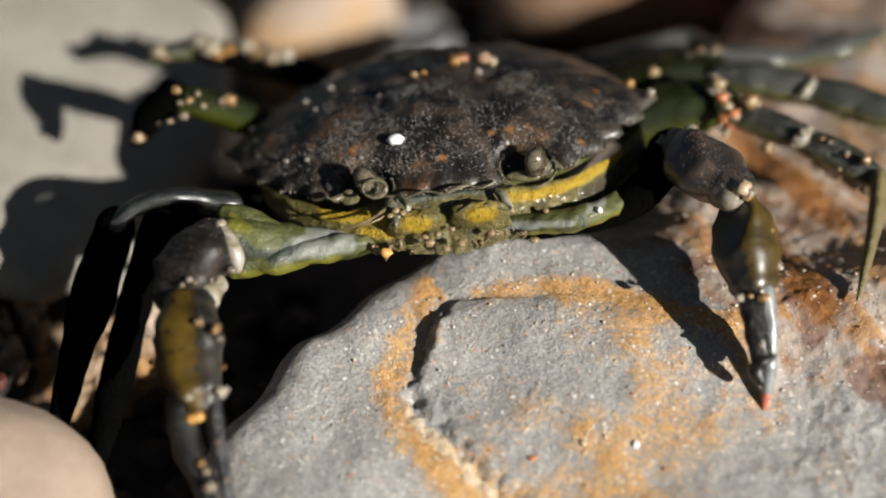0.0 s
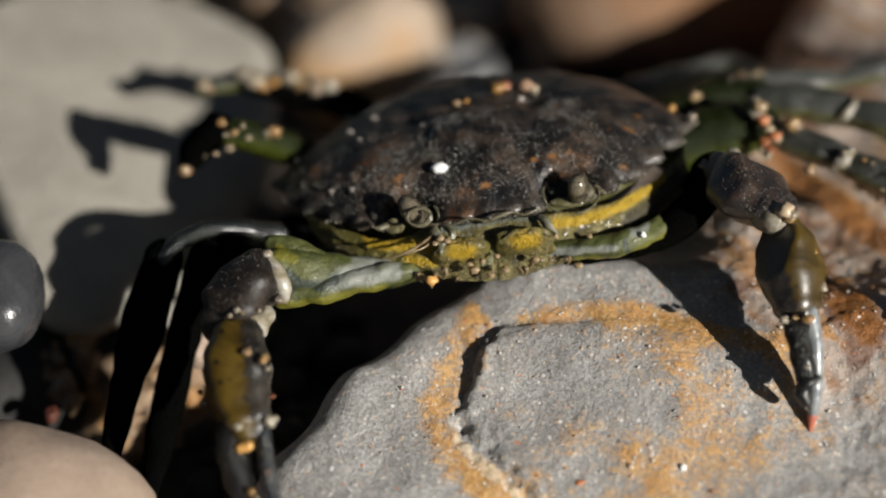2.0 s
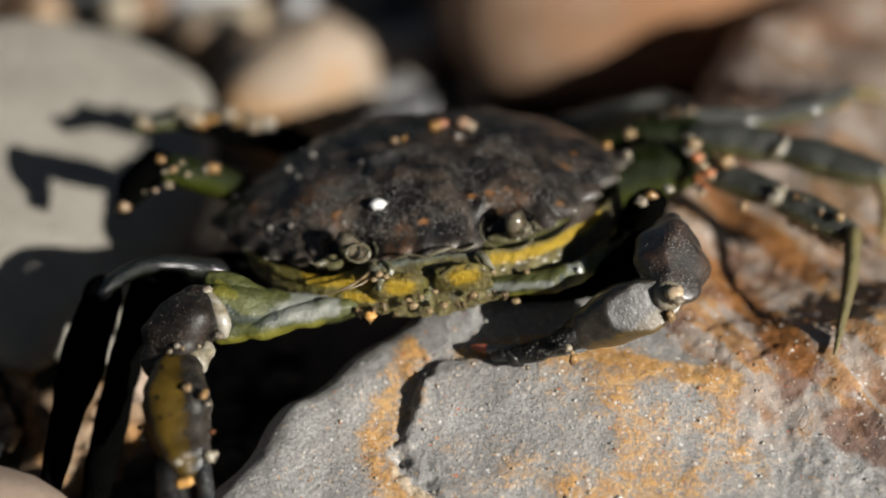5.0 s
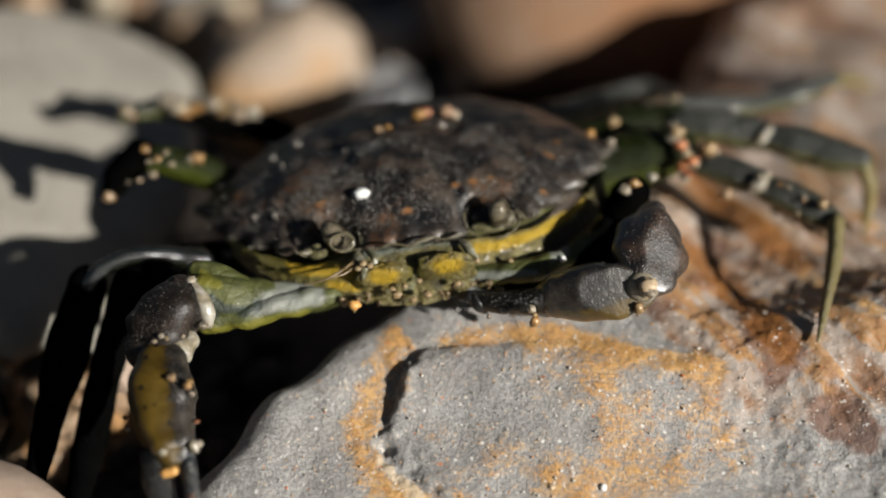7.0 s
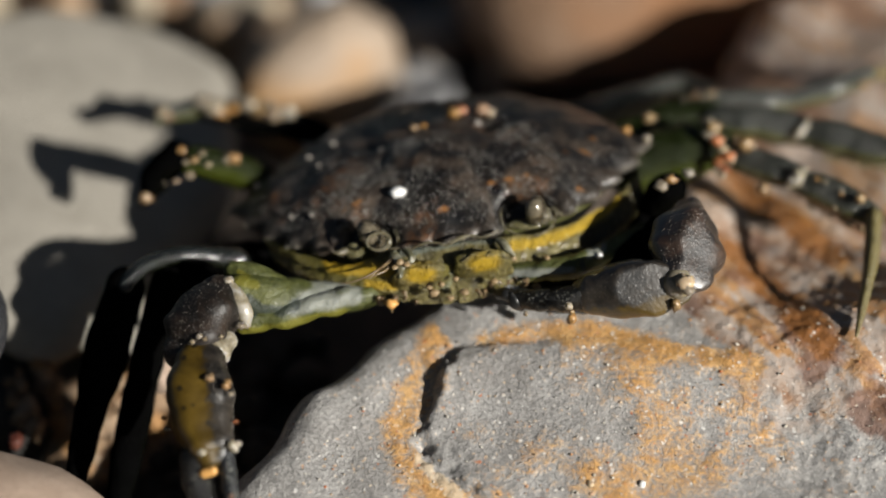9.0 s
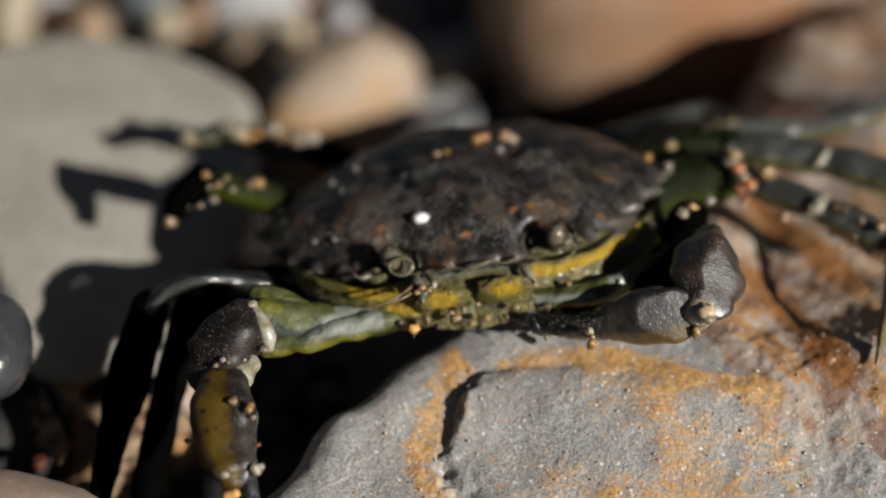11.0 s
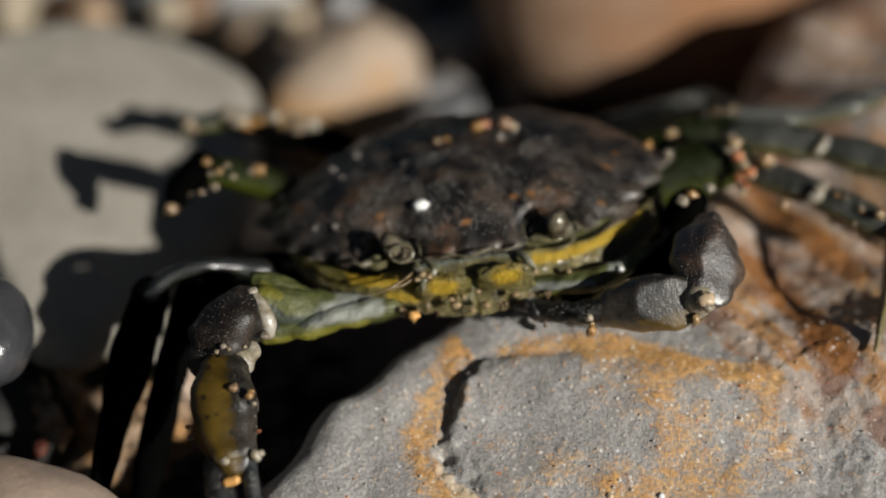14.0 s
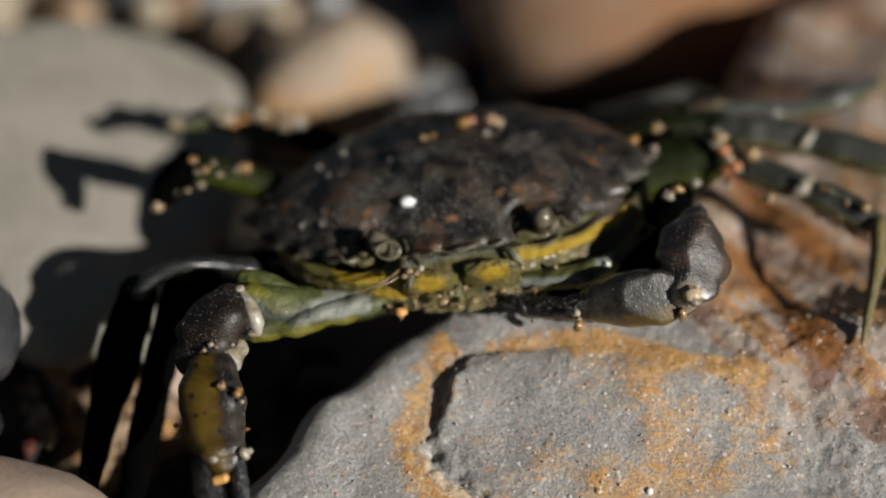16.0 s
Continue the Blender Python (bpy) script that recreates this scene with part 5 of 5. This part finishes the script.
leg = seg("walking_leg", [(-26.2, 13.4, 33.3), (-32.6, 10.8, 34.7), (-36.2, 7.6, 35.5), (-38.2, 4.4, 36.0)], [2.6, 2.6, 2.4, 2.2], M_SHADELEG, wob=0.15)
seg("lower_joint", [(-38.7, 3.4, 36.4), (-41.9, -3.5, 28.2), (-44.5, -9.7, 19.4), (-46.7, -17.4, 11.9)], [2.7, 2.3, 2.4, 1.3], M_SHADELEG, leg, wob=0.15)
leg = seg("walking_leg", [(-27.1, 25.2, 39.7), (-31.1, 22.8, 43.1), (-35.2, 21.3, 45.4), (-38.4, 21.0, 45.8)], [(2.6, 2.4), (2.5, 2.4), (2.3, 2.2), (1.9, 1.8)], M_GREENLEG, wob=0.2)
seg("lower_joint", [(-38.0, 21.2, 46.2), (-41.0, 21.2, 43.4), (-43.3, 20.2, 39.9)], [2.5, 2.3, 1.2], M_SHADELEG, leg, wob=0.2)
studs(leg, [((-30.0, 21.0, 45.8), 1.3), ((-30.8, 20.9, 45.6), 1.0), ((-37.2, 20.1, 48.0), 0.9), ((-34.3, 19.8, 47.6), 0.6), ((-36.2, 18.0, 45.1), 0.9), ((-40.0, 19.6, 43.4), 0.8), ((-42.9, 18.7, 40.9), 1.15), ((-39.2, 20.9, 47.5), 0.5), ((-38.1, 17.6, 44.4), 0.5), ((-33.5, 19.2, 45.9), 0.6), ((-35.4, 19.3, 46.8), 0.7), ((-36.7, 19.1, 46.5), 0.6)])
leg = seg("walking_leg", [(-18.8, 39.1, 38.5), (-23.8, 40.1, 40.0), (-29.7, 40.8, 40.9), (-36.3, 40.9, 42.8)], [2.4, 2.4, 2.1, 1.7], M_SHADELEG, wob=0.2)
seg("lower_joint", [(-36.8, 40.9, 42.8), (-40.4, 39.6, 42.8), (-42.6, 38.3, 42.6)], [1.6, 1.3, 0.9], M_LEG, leg, wob=0.2)
studs(leg, [((-36.0, 39.7, 44.7), 1.6), ((-34.3, 39.2, 43.9), 1.9), ((-33.2, 38.6, 43.1), 1.2), ((-29.1, 40.2, 43.6), 1.8), ((-27.5, 39.6, 42.8), 1.4), ((-25.4, 39.3, 42.3), 1.9), ((-23.3, 39.4, 42.4), 1.5), ((-31.6, 39.8, 43.1), 1.1), ((-42.0, 37.9, 43.8), 1.2), ((-41.0, 37.5, 43.3), 0.8), ((-26.3, 40.9, 42.8), 1.2)])

# claw that swings in; at first it is planted on the rock
right_arm = Lump().tube([(7.9, -0.6, 39.3), (13.0, -0.9, 39.9), (17.0, -0.6, 40.2), (20.9, 1.2, 40.3), (24.5, 4.4, 40.2), (27.8, 7.8, 40.0)], [(1.0, 1.0), (1.5, 1.5), (1.75, 1.7), (1.6, 1.5), (1.5, 1.4), (1.3, 1.2)], n=28, sub=10, wob=0.4)
painted(part("claw_arm", right_arm, M_ARM, crab, "pale green translucent arm"), {"white": (([(8.0, -0.5, 39.6), (13.0, -0.8, 40.4), (17.0, -0.3, 40.8)], 0.75), ([(19.4, 0.6, 41.6), (21.6, 1.6, 41.6)], 0.5)), "edge": (([(12.0, -1.0, 38.6), (19.0, -0.6, 38.8), (23.5, 3.0, 39.8), (27.0, 6.0, 40.2)], 0.9),), "groove": (([(18.4, 0.0, 41.4), (18.9, 0.0, 39.6)], 0.4),)})
studs(crab, [((20.9, -0.3, 41.6), 0.6)], M_WHITE)
# the shade under the arm is in this near-black colour
arm_back = seg("arm_shell", [(11.2, 3.0, 36.6), (19.0, 4.6, 36.8), (25.2, 6.6, 38.0), (29.6, 9.4, 41.0)], [1.7, 2.1, 2.5, 2.6], M_SHADELEG, label="back of the arm, near-black in place of shade", wob=0.2)
seg("arm_shell", [(26.4, 9.5, 38.1), (28.7, 12.3, 39.4), (30.3, 12.5, 41.6), (31.5, 11.5, 44.5)], [1.1, 2.2, 2.8, 2.6], M_SHADELEG, wob=0.2)
studs(crab, [((31.2, 8.9, 47.7), 1.0), ((30.0, 8.4, 47.0), 1.1), ((34.2, 12.7, 46.2), 0.95), ((28.7, 19.0, 48.2), 0.9), ((29.9, 27.6, 46.5), 1.1), ((26.1, 23.2, 47.2), 0.95), ((26.4, 22.6, 46.4), 0.7)])
wrist = seg("claw_wrist", [(32.2, 12.1, 43.5), (34.0, 9.4, 43.2), (36.4, 6.7, 42.8), (38.8, 4.1, 42.6)], [(2.2, 2.6), (4.2, 4.3), (4.9, 4.3), (3.3, 3.1)], M_WETCLAW, label="dark pimpled wrist", n=32, sub=8, ridge=0.09, wob=0.1)
studs(wrist, [((39.3, 4.5, 44.0), 0.5), ((41.0, 0.4, 43.5), 1.05)])
studs(wrist, [((40.3, 0.8, 43.9), 1.5)], M_CREAM)
seg("joint_skin", [(37.9, 3.0, 41.8), (39.0, 1.8, 42.0)], [2.2, 2.2], M_MEMBRANE, wrist)
hand = seg("claw_hand", [(39.4, 1.3, 41.4), (39.9, -1.3, 40.1), (40.4, -4.8, 38.4), (40.8, -8.8, 37.1), (41.0, -9.9, 36.6)], [(2.8, 2.8), (4.2, 3.8), (4.4, 3.9), (3.2, 2.9), (2.5, 2.3)], M_WETHAND, label="olive-yellow wet hand, dark on its back", n=36, sub=8, ridge=0.035, wob=0.06)


def flatten(ob, a, b, at, way, along, high, most):
    """Planes a flat face on a limb with the axis a to b, turned to way but only partly along the axis."""
    ax, n = (Vector(b) - Vector(a)).normalized(), Vector(way).normalized()
    side = (n - ax * n.dot(ax)).normalized()
    n = (side + ax * along).normalized()
    p0 = (Vector(a).lerp(Vector(b), at) + n * high - Vector(CRAB)) * MM
    for q in ob.data.vertices:
        over = (q.co - p0).dot(n)
        if over > 0:
            q.co -= n * min(over, most * MM) * 0.93


flatten(hand, (39.4, 1.3, 41.4), (41.0, -9.9, 36.6), 0.5, (-0.66, 0.25, 0.71), -0.46, 2.9, 2.3)
flatten(wrist, (32.2, 12.1, 43.5), (38.8, 4.1, 42.6), 0.5, (0.56, -0.45, 0.69), 0.4, 3.6, 1.4)
dark_side(hand, (39.3, -0.4, 42.5), (41.2, -10.2, 37.7), 0.2, -1)
seg("claw_finger", [(40.3, -10.6, 37.3), (40.5, -14.9, 35.7), (41.0, -18.2, 33.6)], [1.75, 1.55, 1.3], M_BLACKISH, hand, "black finger, broken short", wob=0.35)
seg("finger_stump", [(39.8, -19.2, 33.2), (40.8, -19.1, 34.0), (42.5, -18.4, 34.1)], [0.5, 0.8, 0.4], M_BLACK, hand, wob=0.4)
seg("finger_stump", [(40.4, -19.7, 32.7), (40.9, -20.6, 31.7)], [0.95, 0.7], M_BLACK, hand, wob=0.4)
seg("claw_finger", [(42.1, -10.5, 37.5), (42.6, -14.2, 34.9), (42.4, -17.8, 31.9), (42.0, -20.6, 29.2)], [1.2, 1.1, 0.95, 0.7], M_HORN, hand, "pale translucent finger")
seg("finger_tip", [(41.9, -20.8, 29.0), (41.6, -22.0, 27.6)], [0.7, 0.32], M_REDTIP, hand, "red finger tip")
studs(hand, [((38.2, -12.8, 39.4), 0.75), ((41.3, -12.8, 39.4), 0.95), ((44.1, -6.8, 38.5), 0.85), ((44.3, -7.0, 38.2), 0.6), ((40.7, -18.3, 36.4), 0.45), ((42.1, -1.7, 42.5), 0.7), ((43.4, -3.1, 41.0), 0.6), ((43.8, -4.5, 39.6), 0.5), ((44.1, -5.2, 38.7), 0.5), ((39.7, -12.6, 39.5), 0.5), ((40.3, 0.6, 43.7), 0.95)])

pimples(wrist, 1300, 43)
pimples(hand, 110, 44, "dark")

# walking legs in the sun
def leg_tip(leg, knee, toe, bow, r):
    """A curved claw-like last joint from the knee to the ground."""
    k, t = np.array(knee), np.array(toe)
    seg("leg_tip", [k, k * 0.66 + t * 0.34 + np.array(bow), k * 0.33 + t * 0.67 + np.array(bow) * 0.7, t], [r, r * 0.95, r * 0.65, 0.22], M_DACTYL, leg, "yellowish pointed leg tip", ridge=0.08, wob=0.1)


def leg_fringe(leg, a, b, seed):
    """Short bristles below a joint."""
    rnd = random.Random(seed)
    for k in range(16):
        t = (k + rnd.random()) / 16
        top = np.array(a) * (1 - t) + np.array(b) * t
        low = top + np.array((rnd.uniform(-0.2, 0.9), rnd.uniform(-0.6, 0.3), -rnd.uniform(0.5, 1.1)))
        seg("bristle", [top, (top + low) / 2, low], [0.3, 0.2, 0.05], M_DACTYL, leg, n=6, sub=2)


base = seg("leg_base", [(26.1, 21.4, 41.1), (30.3, 24.0, 41.4), (34.8, 25.6, 41.9), (39.6, 25.8, 42.2)], [(3.4, 3.0), (4.6, 4.0), (4.8, 4.2), (3.2, 3.0)], M_GREENLEG, label="deep green smooth joint", wob=0.2)
seg("leg_base", [(25.9, 30.8, 40.6), (32.7, 33.9, 41.6), (39.3, 34.6, 42.6)], [(3.2, 3.0), (3.4, 3.2), (2.6, 2.4)], M_GREENLEG, label="deep green smooth joint", wob=0.2)
studs(base, [((38.8, 23.2, 47.2), 1.3), ((38.2, 22.6, 46.4), 1.1), ((39.3, 22.1, 45.6), 1.2), ((39.7, 20.9, 44.9), 1.1), ((40.7, 19.7, 44.0), 1.1), ((39.3, 19.4, 43.6), 1.2), ((40.1, 18.8, 42.7), 0.9), ((39.0, 19.3, 42.5), 0.8), ((43.2, 22.6, 44.6), 1.5), ((44.0, 22.8, 44.1), 1.1), ((40.2, 20.6, 44.4), 0.9), ((45.2, 15.5, 41.4), 1.1), ((39.7, 18.4, 42.1), 0.8)])
studs(base, [((38.2, 25.4, 46.8), 1.1), ((38.6, 24.0, 46.6), 0.9)], M_MEMBRANE)
studs(base, [((39.1, 21.8, 45.8), 1.15), ((40.7, 19.6, 44.5), 1.0)], M_BRICK)

leg = seg("walking_leg", [(41.6, 23.6, 41.6), (44.2, 22.4, 41.7), (47.5, 20.4, 41.5), (50.9, 18.2, 41.0)], [(1.8, 1.8), (2.3, 2.3), (2.4, 2.3), (2.0, 2.0)], M_LEG, n=24, ridge=0.09, wob=0.15)
seg("joint_skin", [(48.8, 16.2, 41.3), (50.0, 16.4, 42.3), (51.3, 17.6, 43.2)], [0.4, 0.95, 0.5], M_MEMBRANE, leg, "pale joint skin", wob=0.4)
studs(leg, [((50.1, 16.8, 43.3), 0.7), ((49.2, 16.2, 42.4), 0.6)], M_MEMBRANE)
seg("middle_joint", [(51.1, 18.0, 40.7), (53.5, 16.6, 40.4), (57.2, 14.1, 39.5), (60.2, 11.7, 38.6)], [(1.9, 1.9), (2.4, 2.3), (2.5, 2.4), (1.7, 1.8)], M_LEG, leg, n=24, ridge=0.09, wob=0.15)
studs(leg, [((58.3, 11.5, 41.9), 0.95), ((56.0, 13.4, 41.9), 0.4), ((54.8, 11.6, 40.3), 0.4), ((57.1, 10.3, 38.4), 0.5), ((57.9, 10.1, 38.1), 0.45), ((52.7, 15.3, 43.0), 0.4), ((53.8, 14.9, 42.7), 0.4), ((55.8, 12.7, 41.8), 0.35)])
leg_tip(leg, (60.1, 10.2, 39.9), (55.0, -9.2, 33.3), (0.5, -0.2, 0.2), 1.1)
leg_fringe(leg, (51.9, 15.5, 38.8), (59.7, 10.3, 36.7), 31)

leg = seg("walking_leg", [(40.2, 31.7, 42.9), (44.6, 31.3, 43.1), (49.5, 30.3, 42.6), (53.4, 28.9, 42.2)], [(2.0, 2.0), (2.7, 2.6), (2.8, 2.6), (2.2, 2.1)], M_LEG, n=24, ridge=0.09, wob=0.15)
seg("joint_skin", [(50.5, 27.0, 42.7), (51.9, 27.0, 43.6), (53.2, 28.4, 44.7)], [0.4, 0.9, 0.5], M_MEMBRANE, leg, "pale joint skin", wob=0.4)
studs(leg, [((52.8, 27.4, 44.5), 0.7), ((51.5, 26.4, 43.0), 0.5)], M_MEMBRANE)
seg("middle_joint", [(53.6, 28.0, 42.7), (57.1, 26.7, 42.6), (61.7, 24.6, 42.2), (65.4, 22.7, 42.2)], [(2.1, 2.1), (2.7, 2.5), (2.6, 2.4), (1.8, 1.8)], M_LEG, leg, n=24, ridge=0.09, wob=0.15)
leg_tip(leg, (65.7, 22.7, 42.2), (66.8, 21.3, 29.7), (1.0, -0.3, 0.3), 1.25)
leg_fringe(leg, (55.6, 25.7, 40.3), (64.3, 21.9, 40.1), 32)

leg = seg("walking_leg", [(39.2, 38.0, 42.2), (45.6, 39.0, 41.9), (51.6, 40.0, 41.5)], [2.3, 2.0, 1.6], M_LEG, n=24, ridge=0.08, wob=0.15)
seg("middle_joint", [(52.0, 40.0, 41.5), (58.4, 41.6, 42.1), (65.1, 44.7, 43.0)], [1.5, 1.8, 1.2], M_LEG, leg, n=24, ridge=0.08, wob=0.15)
leg_tip(leg, (65.4, 44.7, 43.0), (78.4, 68.2, 26.5), (0.3, 0, 0.8), 1.0)
studs(leg, [((38.9, 35.9, 44.4), 0.9), ((37.7, 37.0, 44.3), 0.8), ((40.0, 37.2, 44.6), 0.7), ((36.0, 35.8, 44.3), 0.7), ((63.9, 41.9, 42.5), 0.8), ((63.1, 41.5, 41.9), 0.7)])

leg = seg("walking_leg", [(17.5, 43.1, 37.3), (25.4, 46.7, 37.2), (31.6, 49.4, 37.6), (37.4, 52.1, 38.0)], [2.0, 2.1, 1.8, 1.5], M_LEG, n=24, ridge=0.08, wob=0.3)
seg("middle_joint", [(37.4, 52.1, 38.0), (40.5, 48.8, 38.5), (42.6, 44.3, 39.0)], [1.4, 1.3, 1.0], M_LEG, leg, wob=0.3)

# grains and knobs on the shell
chip = Lump().ball(on_shell(*(-5.5, 6.0), 0.5), (1.35, 0.9, 0.75), 6, 4, (20, 0, 12))
part("white_chip", chip, M_WHITE, crab, "white shell chip lying on the shell")
studs(carapace, [(on_shell(*(-19.0, 29.0), 0.3), 0.65), (on_shell(*(-14.5, 21.5), 0.3), 0.6), (on_shell(*(-18.0, 19.0), 0.3), 0.6), (on_shell(*(-16.5, 15.5), 0.2), 0.4),
                 (on_shell(*(-23.5, 31.0), 0.3), 0.4), (on_shell(*(-25.5, 28.5), 0.3), 0.4), (on_shell(*(-26.0, 18.5), 0.3), 0.7), (on_shell(*(-21.0, 8.5), 0.2), 0.5), (on_shell(*(-18.0, 7.0), 0.2), 0.5),
                 (on_shell(*(-10.5, 5.0), 0.2), 0.4), (on_shell(*(-7.5, 16.5), 0.2), 0.6), (on_shell(*(6.5, 19.0), 0.2), 0.7)], M_KNOB)
studs(carapace, [(on_shell(*(3.5, 21.5), 0.6), 1.2), (on_shell(*(4.5, 22.0), 0.6), 1.0), (on_shell(*(7.5, 21.5), 0.7), 1.3), (on_shell(*(8.5, 21.5), 0.5), 0.9), (on_shell(*(-2.5, 19.0), 0.4), 0.7), (on_shell(*(-1.0, 19.0), 0.4), 0.5)])


# where the swinging claw's arm joint, wrist joint and finger tip are, world millimetres
SWING = [
    (0.0, (30.6, 5.8, 48.5), (38.6, -2.9, 45.7), (41.7, -21.1, 25.4)),
    (2.85, (30.6, 5.8, 48.5), (38.6, -2.9, 45.7), (41.7, -21.1, 25.4)),
    (3.0, (30.6, 5.8, 48.5), (38.9, -2.7, 45.5), (36.6, -19.5, 26.9)),
    (3.2, (30.8, 5.7, 48.4), (38.5, -2.5, 43.6), (27.7, -21.5, 26.6)),
    (3.4, (30.9, 5.5, 48.0), (38.1, -2.3, 42.2), (21.4, -20.0, 27.5)),
    (3.6, (31.1, 5.2, 47.7), (37.5, -3.1, 41.7), (17.7, -15.6, 29.3)),
    (3.8, (31.4, 5.0, 47.4), (36.9, -3.3, 40.8), (13.4, -11.8, 30.4)),
    (4.0, (31.5, 4.9, 47.2), (34.7, -5.1, 41.0), (10.5, -8.9, 32.5)),
    (4.2, (31.7, 4.7, 46.9), (33.2, -6.8, 42.6), (8.8, -7.4, 33.6)),
    (4.5, (31.9, 3.3, 47.4), (33.4, -7.7, 42.0), (7.4, -8.7, 32.8)),
    (4.95, (31.8, 2.4, 47.7), (32.6, -9.3, 42.9), (7.3, -6.1, 33.1)),
    (5.2, (31.8, 2.1, 47.8), (31.6, -9.6, 42.3), (6.5, -4.2, 33.9)),
    (5.9, (31.7, 1.9, 48.0), (31.1, -9.7, 42.2), (6.6, -0.7, 38.5)),
    (7.5, (31.7, 1.9, 48.0), (31.1, -9.7, 42.2), (6.6, -0.7, 38.5)),
    (12.5, (31.7, 1.9, 48.0), (31.1, -9.1, 41.6), (6.4, -0.5, 38.6)),
    (16.0, (31.7, 1.9, 48.0), (31.1, -9.1, 41.6), (6.4, -0.5, 38.6)),
]


def swung(root, way0, root1, way1, roll=0.0):
    """The pose, in the crab's space, that carries a limb from one root and direction to another."""
    o = Vector(CRAB)
    q = (Matrix.Rotation(radians(roll), 4, Vector(way1)) @ Vector(way0).rotation_difference(Vector(way1)).to_matrix().to_4x4())
    return Matrix.Translation((Vector(root1) - o) * MM) @ q @ Matrix.Translation((o - Vector(root)) * MM)


def motions():
    home = [c * MM for c in CRAB]
    sunk = (home[0], home[1], home[2] - 0.0002)
    walk(crab, [(0.0, pose(*home)), (3.0, pose(*home)), (3.6, pose(*sunk)), (16.0, pose(*sunk))])
    r0, w0, t0 = (31.1, 9.9, 45.6), (39.3, 2.0, 42.3), (41.6, -22.0, 27.6)  # as the claw is modelled
    walk(hand, [(t, swung(w0, Vector(t0) - Vector(w0), w, Vector(p) - Vector(w), -57.0 * float(ease(np.float64(t), 3.25, 4.1)))) for t, r, w, p in SWING])
    s0, e0 = Vector((11.2, 3.0, 36.6)), Vector((29.6, 9.4, 41.0))
    walk(arm_back, [(t, swung(s0, e0 - s0, s0, e0 - s0 + (Vector(r) - Vector(r0)) * 0.8)) for t, r, w, p in SWING])
    walk(wrist, [(t, swung(r0, Vector(w0) - Vector(r0), r, Vector(w) - Vector(r))) for t, r, w, p in SWING])


motions()
